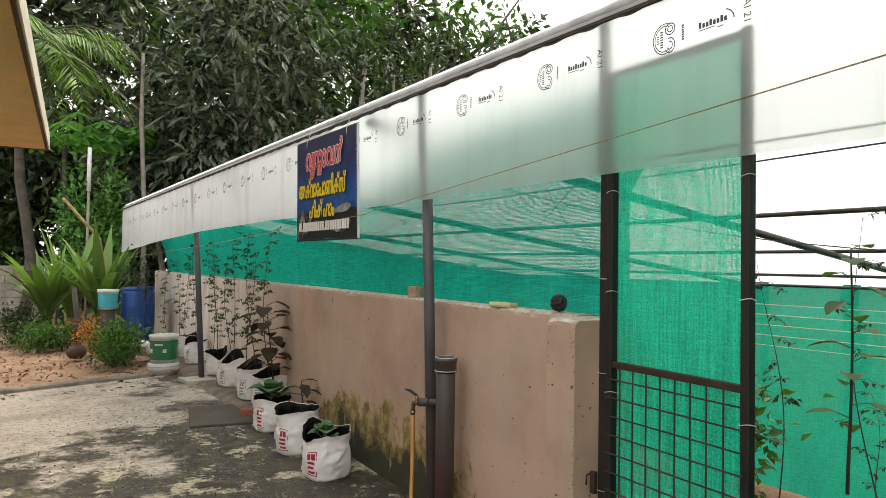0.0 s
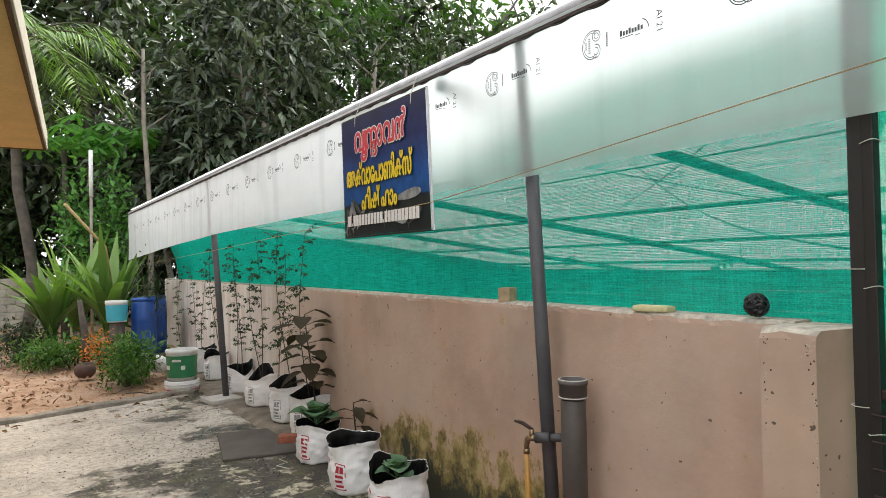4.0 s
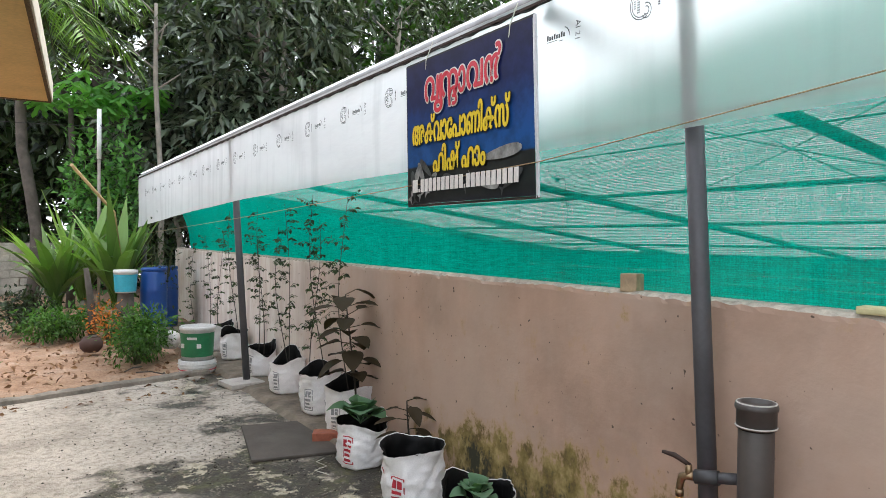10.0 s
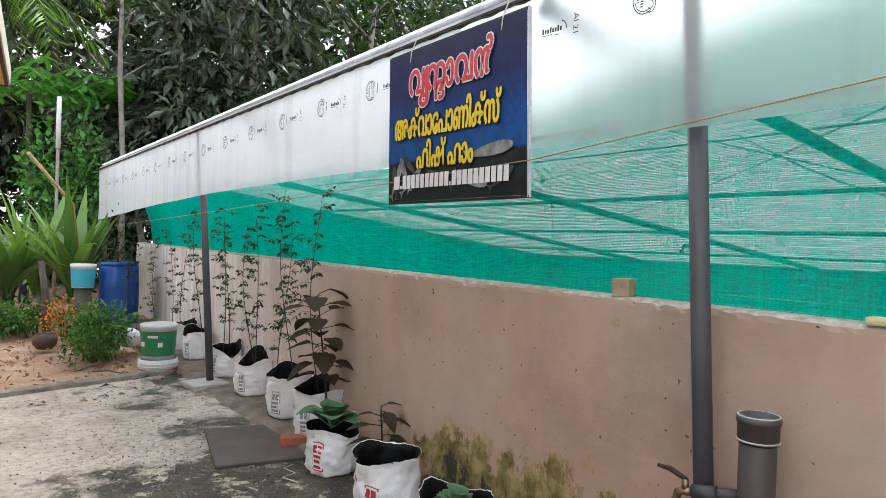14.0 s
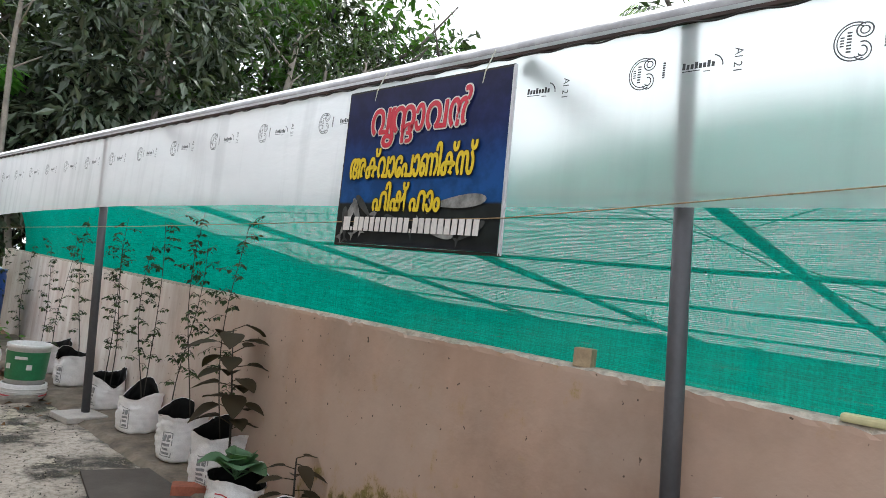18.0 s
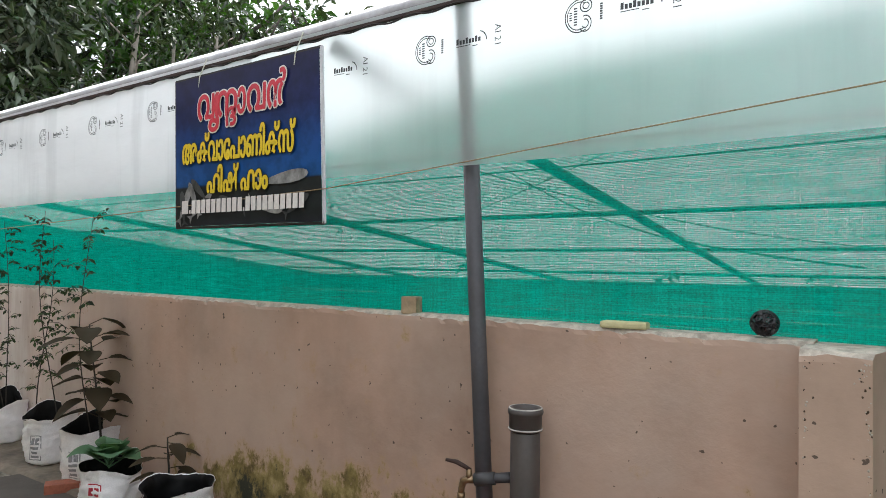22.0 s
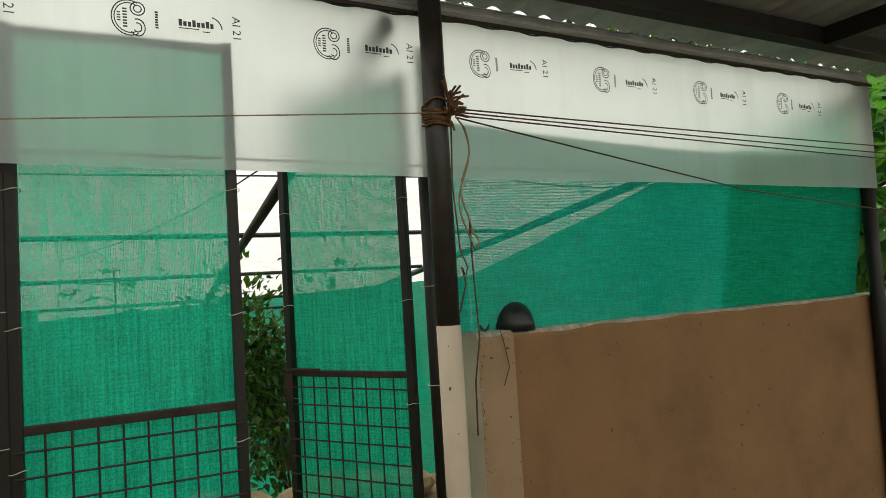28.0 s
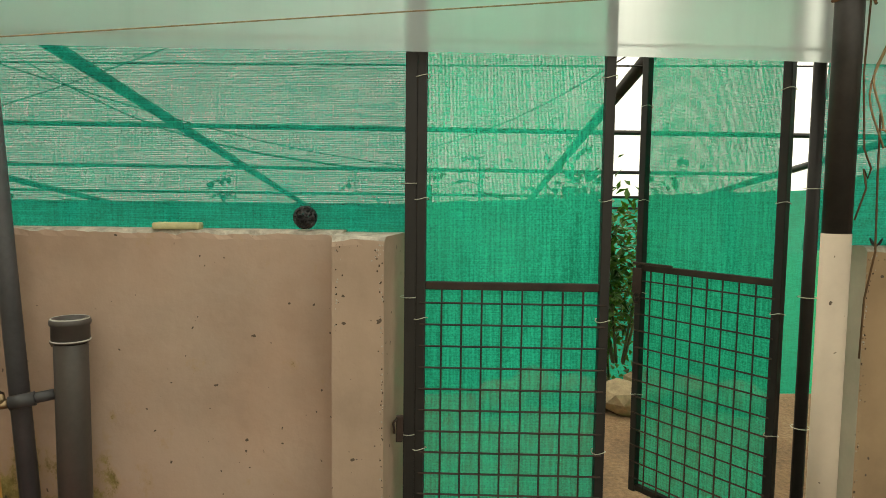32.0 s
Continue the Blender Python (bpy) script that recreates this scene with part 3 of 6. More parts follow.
for x in (3.95, 6.1, 8.25, 10.6, BACK):
    b = bm_new()
    tube(b, [(x, Y0, roof_z(x) - 0.03), (x, Y1, roof_z(x) - 0.03)], 0.022, 8)
    part("purlin", b, STEEL, house)
for y, ye in ((Y0, Y0), (1.15, 0.45), (4.45, 4.28), (7.9, 7.6), (11.4, 11.1), (Y1, Y1)):
    b = bm_new()
    tube(b, [(FX + 0.06, y, roof_z(FX) - 0.08), (BACK, ye, roof_z(BACK) - 0.08)], 0.04, 8)
    part("rafter", b, STEEL, house)
b = bm_new()
YB, ZB = -5.05, 1.55     # back corner of the skewed near end


def roof_pt(u, v):
    x = FX + 0.02 + (BACK - FX + 0.2) * u
    ya = Y0 - 0.05 + (YB - Y0) * u
    y = ya + (Y1 + 0.05 - ya) * v
    lift = (ZB - roof_z(BACK)) * u * max(0.0, (3.0 - y) / (3.0 - YB))
    return (x, y, roof_z(x) + 0.045 + lift - 0.02 * math.sin(math.pi * 4 * u) ** 2)


sheet(b, roof_pt, 24, 60)
part("roof_film", b, ROOF_FILM, house, "milky white polythene roof sheet")
b = bm_new()


def wrap_pt(u, v):
    y = Y0 + (Y1 - Y0) * u
    zc = 2.475 - 0.025 * u
    a = radians(75 + 175 * v)
    r = 0.037 + 0.003 * noise.noise((y * 9, v * 3, 2)) + 0.002 * noise.noise((y * 31, v * 2, 8))
    lip = 0.014 * noise.noise((y * 5.5, 0, 1)) * max(0, v - 0.7) / 0.3
    return (FX + 0.03 + r * math.cos(a), y, zc + r * math.sin(a) - lip)


sheet(b, wrap_pt, 420, 8)
part("film_wrap", b, WRAP, house, "film wrapped and clipped over the top rail")
b = bm_new()


SEAM = 4.95          # where the two film meshes meet, behind the sign


def film_pt(u, v, y0=Y0, y1=SEAM):
    y = y0 + (y1 - y0) * u
    z = 2.455 - 0.645 * v - 0.012 * noise.noise((y * 0.7, 0, 3)) * v - 0.21 * max(0, (y - 7.5) / 7) ** 1.5 * v
    return (FX - 0.012 + (0.012 * noise.noise((y * 1.2, z * 2.0, 5)) + 0.006 * noise.noise((y * 4, z * 1.0, 9))) * min(1, 3 * v) + 0.01 * math.sin(y * 2.1) * v, y, z)


sheet(b, film_pt, 140, 14)
b3 = bm_new()
sheet(b3, lambda u, v: film_pt(u, v, SEAM, Y1), 170, 14)
part("hanging_film", b3, FILM_GREY, house, "greyish milky polythene film strip")
b2 = bm_new()
box(b2, FX - 0.03, FX - 0.012, Y0, Y1, 2.418, 2.432, 0.002)
part("clip_channel", b2, RUST, house, "dark channel that clips the film")
b2 = bm_new()
tube(b2, [(FX - 0.03, Y0 + (Y1 - Y0) * k / 900, 2.412 + 0.006 * math.sin(k * (Y1 - Y0) / 900 * 2 * math.pi / 0.21) + 0.003 * noise.noise((k * 0.13, 0, 2))) for k in range(901)], 0.0035, 5)
part("clip_wire", b2, STEEL, house, "wavy spring wire in the clip channel")
film_ob = part("hanging_film", b, FILM, house, "hanging milky polythene film strip")


def net_panel(name, fn, nu, nv, mat, label="green knitted shade net"):
    b = bm_new()
    sheet(b, fn, nu, nv)
    return part(name, b, mat, house, label)


def front_net_pt(u, v):
    """Upright at the far end; nearer, its upper half leans in under the roof."""
    y = 2.4 + 12.25 * u
    near = 1.0 - min(1.0, max(0.0, (y - 5.6) / 1.2))
    top = 1.12 - 0.42 * min(1.0, max(0.0, (y - 3.7) / 2.6)) + 0.02 * noise.noise((u * 30, 0, 3))
    lean = 0.75 * max(0.0, v - 0.5) * near - 0.17 * v * v * (1.0 - near)
    return (wall_x(y) + 0.11 + 0.01 * noise.noise((u * 40, v * 2, 0)) + lean, y, 1.2 + top * v)


net_panel("front_net", front_net_pt, 180, 10, NET)
net_panel("front_net", lambda u, v: (2.43 - 0.14 * v + 0.012 * noise.noise((u * 9, v * 2, 0)), Y0 + 2.93 * u, 1.18 + (0.80 + 0.16 * abs(u - 0.5) ** 1.5) * v), 30, 8, NET)
net_panel("front_net_overlap", lambda u, v: (2.455 - 0.14 * v + 0.01 * noise.noise((u * 9, v * 2, 4)), Y0 + 1.2 * u, 1.18 + (0.82 + 0.16 * abs(0.4 * u - 0.5) ** 1.5) * v), 20, 8, NET3)
def end_net_pt(u, v, y, yb, zb, x0=2.5):
    x = x0 + (BACK - x0) * u
    top = roof_z(2.5) - 0.05 + (zb - roof_z(2.5) + 0.05) * u
    return (x, y + (yb - y) * u, ground_z(x) + (top - ground_z(x)) * v)


def back_net_pt(u, v):
    y = YB + (Y1 - YB) * u
    top = roof_z(BACK) + (ZB - roof_z(BACK)) * max(0, (3.0 - y) / (3.0 - YB))
    return (BACK + 0.02, y, ground_z(BACK) + (top - ground_z(BACK)) * v)


net_panel("back_net", back_net_pt, 60, 6, NET2)
net_panel("end_net", lambda u, v: end_net_pt(u, v, Y0, YB, ZB), 30, 6, NET3)
net_panel("end_net", lambda u, v: end_net_pt(u, v, Y1, Y1, roof_z(BACK) - 0.05, 3.12), 30, 6, NET2)
b = bm_new()
tube(b, [(FX + 0.05, Y0, -0.35), (FX + 0.05, Y0, 2.47)], 0.04, 10)
part("corner_post", b, STEEL, house)
b = bm_new()
sheet(b, lambda u, v: (2.62 + (BACK - 2.62) * u, YB + (Y1 - YB) * v, ground_z(2.62 + (BACK - 2.62) * u) + 0.03), 40, 10)
tagged(obj("bed_floor", b, SAND), "sandy earth floor inside the polyhouse", "ground", kind="structure")
# wires and strings under the roof
for ya, za, xa, yb, zb, xb in ((Y0, 2.0, 3.0, Y1, 2.05, 3.2), (2.4, 2.25, 2.6, 7.5, 1.7, 6.0), (2.5, 1.45, 2.6, 4.6, 2.1, 4.0), (4.8, 2.1, 3.6, 2.0, 1.55, 5.5), (6.0, 2.2, 3.2, 12.0, 1.5, 6.0), (1.0, 2.3, 2.6, 2.3, 1.7, 5.0), (0.3, 2.1, 3.5, -1.5, 2.0, 2.7), (5.5, 1.4, 2.7, 9.5, 2.0, 4.0)):
    b = bm_new()
    tube(b, [Vector((xa, ya, za)).lerp(Vector((xb, yb, zb)), k / 8) - Vector((0, 0, 0.12 * math.sin(math.pi * k / 8))) for k in range(9)], 0.004, 5)
    part("wire", b, STEEL, house)
for k in range(5):
    b = bm_new()
    tube(b, [(BACK - 1.2, Y0, 0.18 + 0.17 * k), (BACK - 1.2, Y1, 0.2 + 0.17 * k)], 0.006, 5)
    part("string", b, CORD_PALE, house)


# ---- leaf and plant helpers ----
def leaf_cloud(name, base, axis, length, width, mat, parent, fold=0.18, seed=0, label=""):
    """Many folded leaves as one mesh; base and axis are n x 3 arrays."""
    rng = np.random.default_rng(seed)
    base, axis = np.asarray(base, float), np.asarray(axis, float)
    n = len(base)
    axis = axis / np.linalg.norm(axis, axis=1, keepdims=True)
    ref = rng.normal(size=(n, 3)) * 0.5 + np.array([0, 0, 1.0])
    side = np.cross(axis, ref)
    side /= np.linalg.norm(side, axis=1, keepdims=True) + 1e-9
    up = np.cross(side, axis)
    L = np.broadcast_to(np.asarray(length, float), (n,))[:, None]
    W = np.broadcast_to(np.asarray(width, float), (n,))[:, None]
    m1 = base + axis * L * 0.42
    v = np.stack([base, m1 + side * W * 0.5 + up * W * fold, base + axis * L - up * L * 0.12, m1 - side * W * 0.5 + up * W * fold, m1], 1).reshape(-1, 3)
    idx = np.arange(n)[:, None] * 5
    f = np.concatenate([np.concatenate([idx, idx + 1, idx + 4], 1), np.concatenate([idx + 1, idx + 2, idx + 4], 1), np.concatenate([idx + 4, idx + 2, idx + 3], 1), np.concatenate([idx, idx + 4, idx + 3], 1)])
    me = bpy.data.meshes.new(name)
    me.from_pydata(v.tolist(), [], f.tolist())
    me.materials.append(mat)
    o = new(name, me)
    o.parent = parent
    return tagged(o, label) if label else o


def tree(at, h, rad, mat, seed, label, bark=BARK, bare=0.35, clumps=170, per=34, leaf=(0.30, 0.10), droop=0.7, lean=0.06, name="tree"):
    rng = np.random.default_rng(seed)
    rnd = random.Random(seed)
    at, h = (at[0], at[1], ground_z(at[0])), h - ground_z(at[0])
    t = thing(name, label, "tree", at=at)
    b = bm_new()
    top = Vector((rnd.uniform(-lean, lean) * h, rnd.uniform(-lean, lean) * h, h * 0.86))
    trunk = [Vector((0, 0, -0.05)).lerp(top, k / 8) + Vector((rnd.uniform(-1, 1), rnd.uniform(-1, 1), 0)) * 0.012 * h * (0 < k < 8) for k in range(9)]
    tube(b, trunk, 0, 9, radii=[h * 0.017 * (1 - 0.085 * k) for k in range(9)])
    tips = []
    for k in range(11):
        s = trunk[3 + k % 5].lerp(trunk[4 + k % 5 if k % 5 < 4 else 8], rnd.random())
        a = rnd.uniform(0, 6.28)
        e = s + Vector((math.cos(a) * rad * rnd.uniform(0.5, 0.9), math.sin(a) * rad * rnd.uniform(0.5, 0.9), h * rnd.uniform(0.06, 0.24)))
        mid = s.lerp(e, 0.5) + Vector((0, 0, -0.03 * h))
        tube(b, [s, mid, e], 0, 6, radii=[h * 0.007, h * 0.005, h * 0.002])
        tips += [mid, e]
    part("trunk", b, bark, t)
    c0 = np.array([top.x * 0.8, top.y * 0.8, h * (bare + 1) / 2])
    half = np.array([rad, rad, h * (1 - bare) / 2])
    d = rng.normal(size=(clumps, 3))
    d /= np.linalg.norm(d, axis=1, keepdims=True)
    cen = c0 + d * half * rng.uniform(0.35, 1.0, (clumps, 1)) ** 0.6
    cs = rng.uniform(0.3, 0.85, (clumps, 1)) * rad * 0.27
    k = np.repeat(np.arange(clumps), per)
    off = rng.normal(size=(len(k), 3)) * np.array([1, 1, 0.7])
    base = cen[k] + off * cs[k] * 0.62
    ax = off * 0.7 + rng.normal(size=off.shape) * 0.5
    ax[:, 2] -= droop
    L = leaf[0] * rng.uniform(0.6, 1.3, len(k))
    leaf_cloud("crown", base, ax, L, L * leaf[1] / leaf[0], mat, t, seed=seed + 1)
    return t


def bush(name, at, size, mat, seed, label, n=700, leaf=(0.07, 0.035), cat="shrub", stems=7, up=0.4):
    rng = np.random.default_rng(seed)
    rnd = random.Random(seed)
    t = thing(name, label, cat, at=(at[0], at[1], at[2] + ground_z(at[0]) + 0.03))
    b = bm_new()
    tips = []
    for k in range(stems):
        e = Vector((rnd.uniform(-1, 1) * size[0] * 0.7, rnd.uniform(-1, 1) * size[1] * 0.7, size[2] * rnd.uniform(0.6, 1)))
        m = e * 0.5 + Vector((rnd.uniform(-0.05, 0.05), 0, size[2] * 0.12))
        tube(b, [(e.x * 0.1, e.y * 0.1, -0.01), m, e], 0, 5, radii=[0.012, 0.008, 0.003])
        tips += [m, m.lerp(e, 0.5), e]
    part("stem", b, STEMG, t)
    tp = np.array([list(p) for p in tips])
    k = rng.integers(0, len(tp), n)
    off = rng.normal(size=(n, 3)) * np.array(size) * 0.24
    base = tp[k] + off
    base[:, 2] = np.clip(base[:, 2], 0.03, None)
    ax = off / np.array(size) * 2 + rng.normal(size=(n, 3)) * 0.6
    ax[:, 2] += up - 0.3
    L = leaf[0] * rng.uniform(0.6, 1.3, n)
    leaf_cloud("foliage", base, ax, L, L * leaf[1] / leaf[0], mat, t, seed=seed)
    return t


def blade(bm, root, out, length, width, arch, seg=7):
    """A long strap leaf that arches over."""
    out = Vector(out).normalized()
    side = out.cross(Vector((0, 0, 1))).normalized()
    prev = None
    for i in range(seg + 1):
        s = i / seg
        p = Vector(root) + out * length * (s * 0.26 + 0.42 * arch * s * s) + Vector((0, 0, 1)) * length * (s * 0.97 - arch * s * s * 0.75)
        w = width * (0.35 + 0.65 * math.sin(math.pi * min(1, s * 0.85 + 0.15))) * (1 - s ** 5)
        row = [bm.verts.new(p - side * w / 2), bm.verts.new(p - Vector((0, 0, w * 0.2))), bm.verts.new(p + side * w / 2)]
        if prev:
            for a in (0, 1):
                bm.faces.new((prev[a], prev[a + 1], row[a + 1], row[a]))
        prev = row


# ---- gate ----
def gate_leaf(at, rz, width, label, hasp, f=1):
    """A gate leaf along -y from its hinge: frame, netting and a welded mesh below the middle rail."""
    g = thing("gate_leaf", label, "gate", "gate leaves", at=at, rz=rz)
    s = 0.0165
    for y, nm in ((0.022, "stile"), (width - 0.022, "stile")):
        b = bm_new()
        box(b, -s, s, -y - s, -y + s, 0.06, 2.235, 0.004)
        part(nm, b, STEEL, g)
    for z, nm in ((0.08, "bottom_rail"), (1.06, "middle_rail"), (2.215, "top_rail")):
        b = bm_new()
        box(b, -0.013, 0.013, -(width - 0.0385), -0.0385, z - 0.013, z + 0.013, 0.003)
        part(nm, b, RUST if z == 1.06 else STEEL, g)
    n = 8
    for k in range(n):
        b = bm_new()
        y = -(0.06 + (width - 0.12) * (k + 0.5) / n)
        tube(b, [(-0.024 * f, y, 0.09), (-0.024 * f, y, 1.05)], 0.0035, 5)
        part("mesh_bar", b, RUST, g)
    for k in range(13):
        b = bm_new()
        z = 0.13 + 0.073 * k
        tube(b, [(-0.03 * f, -width + 0.02, z), (-0.03 * f, -0.02, z)], 0.0035, 5)
        part("mesh_bar", b, RUST, g)
    b = bm_new()
    sheet(b, lambda u, v: (0.02 * f + 0.008 * noise.noise((u * 3, v * 6, at[1])), -0.03 - (width - 0.06) * u, 0.07 + 2.14 * v), 8, 24)
    part("netting", b, NET_G, g, "green shade net tied to the frame")
    for z in (0.5, 0.95, 1.35, 1.75):
        for y in (0.022, width - 0.022):
            b = bm_new()
            tube(b, [(math.cos(a) * 0.025, -y + math.sin(a) * 0.025, z + 0.004 * math.sin(2 * a)) for a in (2 * math.pi * k / 12 for k in range(13))], 0.0015, 5)
            part("wire_tie", b, CORD_PALE, g)
    if hasp:
        b = bm_new()
        box(b, *sorted((-0.036 * f, -0.028 * f)), -width + 0.005, -width + 0.055, 0.95, 1.06, 0.004)
        tube(b, [(-0.032 * f, -width + 0.03 + 0.018 * math.cos(a), 0.93 + 0.022 * math.sin(a)) for a in (2 * math.pi * k / 14 for k in range(15))], 0.005, 6)
        box(b, *sorted((-0.03 * f, -0.022 * f)), -width + 0.0, -width + 0.2, 1.075, 1.085, 0.002)
        part("hasp", b, RUST, g, "rusty sliding hasp")
    return g


gate_leaf((2.312, 2.375, 0), -4.0, 0.655, "closed steel gate leaf with green net and welded mesh", False)
gate_leaf((2.40, 1.05, 0), 122.5, 0.655, "open steel gate leaf with green net and welded mesh", True, -1)
for y, x, lab, top in ((2.391, 2.318, "dark square steel gate post", 2.44), (0.99, 2.36, "dark round steel gate post", 2.33)):
    b = bm_new()
    if y > 2:
        box(b, x - 0.02, x + 0.02, y - 0.022, y + 0.017, 0, top, 0.002)
    else:
        tube(b, [(x, y, 0), (x, y, top)], 0.022, 12)
    gp = tagged(obj("gate_post", b, STEEL), lab, "post")
    for z in (0.55, 1.02, 1.4):
        b = bm_new()
        tube(b, [(x + math.cos(a) * 0.031, y + math.sin(a) * 0.031, z) for a in (2 * math.pi * k / 12 for k in range(13))], 0.0015, 5)
        part("wire_tie", b, CORD_PALE, gp)
b = bm_new()
box(b, 2.275, 2.298, 2.408, 2.432, 0.53, 0.62, 0.005)
tube(b, [(2.277, 2.43, 0.61), (2.268, 2.44, 0.6), (2.262, 2.437, 0.565)], 0.004, 6)
tagged(obj("gate_latch", b, RUST), "rusty latch bracket on the gate post", "latch")

# ---- porch post, ropes ----
porch = thing("porch_post", "black pipe post painted white at its foot", "post")
PX, PY = 2.17, 1.022
b = bm_new()
tube(b, [(PX, PY, 1.255), (PX, PY, 2.565)], 0.043, 20)
part("upper_pipe", b, BLACKPAINT, porch)
b = bm_new()
tube(b, [(PX, PY, 0), (PX, PY, 1.255)], 0.0445, 20)
part("white_foot", b, WHITEWASH, porch, "worn whitewashed foot")


def cord(name, pts, r, mat, label, cat="rope", sag=0.0, n=24, group=""):
    b = bm_new()
    if len(pts) == 2 and sag:
        a, c = Vector(pts[0]), Vector(pts[1])
        pts = [a.lerp(c, k / n) - Vector((0, 0, sag * 4 * (k / n) * (1 - k / n))) for k in range(n + 1)]
    tube(b, pts, r, 6)
    return tagged(obj(name, b, mat), label, cat, group)


KZ = 2.03
rnd = random.Random(5)
b = bm_new()
for q in range(7):
    z0, tl = KZ - 0.045 + 0.012 * q, rnd.uniform(-0.02, 0.02)
    tube(b, [(PX + 0.049 * math.cos(a), PY + 0.049 * math.sin(a), z0 + tl * math.cos(a) + 0.004 * math.sin(3 * a)) for a in (2 * math.pi * k / 16 for k in range(17))], 0.0045, 6)
for q in range(30):
    d = Vector((-abs(rnd.gauss(0.4, 0.4)), rnd.gauss(-0.3, 0.7), rnd.gauss(0.1, 0.6))).normalized()
    s = Vector((PX - 0.045, PY - 0.03, KZ + rnd.uniform(-0.04, 0.05)))
    tube(b, [s, s + d * 0.03 + Vector((0, 0, 0.008)), s + d * rnd.uniform(0.045, 0.085)], 0.0045, 5)
tagged(obj("rope_knot", b, ROPE_KNOT), "knotted brown coir rope round the post", "rope")
cord("clothes_line", [(PX - 0.05, PY, KZ - 0.01), (2.19, 4.4, 1.757), (2.19, 8.0, 1.635), (2.2, 14.5, 1.46)], 0.0022, ROPE, "yellow nylon clothes line along the film", "clothes line")
for k, (dz, ez) in enumerate(((0.012, 2.03), (0.0, 1.985), (-0.012, 1.955))):
    cord("black_line", [(PX - 0.04, PY - 0.06, KZ + dz), (2.05, -4.5, ez - 0.02 * k)], 0.003, ROPE_DARK, "taut dark clothes line tied to the post", "clothes line", 0.015, group="dark clothes lines")
cord("sagging_line", [(PX - 0.04, PY - 0.06, KZ - 0.02), (2.12, -0.6, 1.765), (2.06, -4.5, 1.42)], 0.0032, ROPE_DARK, "sagging dark line with a small knot", "clothes line")
lp = [(PX - 0.055, PY - 0.05, KZ - 0.02)]
for k in range(1, 14):
    lp.append((PX - 0.06 + 0.006 * math.sin(k), PY - 0.075 - 0.022 * math.sin(k * 0.55), KZ - 0.03 - 0.032 * k))
for k in range(8):
    a = math.pi * k / 8
    lp.append((PX - 0.065, PY - 0.08 - 0.03 * math.sin(a) + 0.0 * k, KZ - 0.46 + 0.03 * math.cos(a) - 0.02))
for k in range(13):
    lp.append((PX - 0.05, PY - 0.075 + 0.028 * math.sin(k * 0.5), KZ - 0.44 + 0.032 * k))
cord("rope_loop", lp, 0.0034, ROPE, "slack loop of brown coir rope on the post")
cord("rope_tail", [(PX - 0.05, PY - 0.085, KZ - 0.4), (PX - 0.05, PY - 0.088, 1.45), (PX - 0.045, PY - 0.1, 1.2), (PX - 0.05, PY - 0.07, 1.05), (PX - 0.052, PY - 0.064, 0.86)], 0.0032, ROPE_DARK, "thin brown cord hanging down the post")
cord("cord_loop", [(PX - 0.055, PY - 0.03, KZ - 0.04), (PX - 0.056, PY - 0.02, 1.75), (PX - 0.058, PY - 0.035, 1.52), (PX - 0.06, PY - 0.06, 1.46), (PX - 0.06, PY - 0.05, 1.43), (PX - 0.06, PY - 0.035, 1.46), (PX - 0.057, PY - 0.05, 1.4), (PX - 0.054, PY - 0.02, 1.3)], 0.003, ROPE_DARK, "thin brown cord looped down the post")
cord("twig", [(2.295, 0.72, 1.205), (2.29, 0.71, 1.16), (2.29, 0.69, 1.06), (2.29, 0.72, 0.99)], 0.0018, ROPE_DARK, "thin dry twig hanging over the pier", "twig")
b = bm_new()
lathe(b, [(0.0, 0.122), (0.03, 0.119), (0.058, 0.104), (0.078, 0.075), (0.09, 0.036), (0.096, 0.0), (0.0, 0.0)], (2.43, 0.565, 1.19), 28)
tagged(obj("upturned_bowl", b, BLACK), "black plastic dome shell upturned on the wall", "bowl")
b = bm_new()
tube(b, [(2.38 + 0.018 * math.cos(a), 0.74 + 0.018 * math.sin(a), 1.215 + 0.012 * math.sin(2 * a)) for a in (k * 0.5 for k in range(16))], 0.003, 5)
tagged(obj("wire_scrap", b, STEEL), "small twist of wire on the pier", "wire")

# ---- porch roof ----
proof = thing("porch_roof", "corrugated sheet porch roof on dark beams", "roof")
b = bm_new()
sheet(b, lambda u, v: (0.45 + 2.1 * u, -8 + 9.5 * v, 2.845 - 0.19 * u + 0.014 * math.sin((-8 + 9.5 * v) * 2 * math.pi / 0.146)), 6, 560)
part("roof_sheet", b, SHEETM, proof, "weathered grey corrugated sheet")
b = bm_new()
box(b, 2.12, 2.2, -8, 1.12, 2.56, 2.66, 0.006)
part("beam", b, STEEL, proof)
for y in (-1.4, -4.0, -6.6):
    b = bm_new()
    box(b, 0.45, 2.12, y - 0.04, y + 0.04, 2.56, 2.66, 0.006)
    part("cross_beam", b, STEEL, proof)

# ---- house ----
hs = thing("house", "yellow plastered house with a projecting roof slab", "house")
b = bm_new()
box(b, -2.0, -1.6, 3.9, 9.9, 0, 2.9)
part("wall", b, HOUSEW, hs)
EM = pose(0.77, 10.8, 2.9, 0, 0, -4.6)
b = bm_new()
box(b, -4, -0.03, -7, 0, 0, 0.14, 0, EM)
part("roof_slab", b, SOFFIT, hs, "yellow painted concrete eave")
b = bm_new()
box(b, -0.03, 0.0, -7, 0.0, -0.012, 0.16, 0.006, EM)
part("drip_edge", b, TARBROWN, hs, "rough brown drip edge")
b = bm_new()
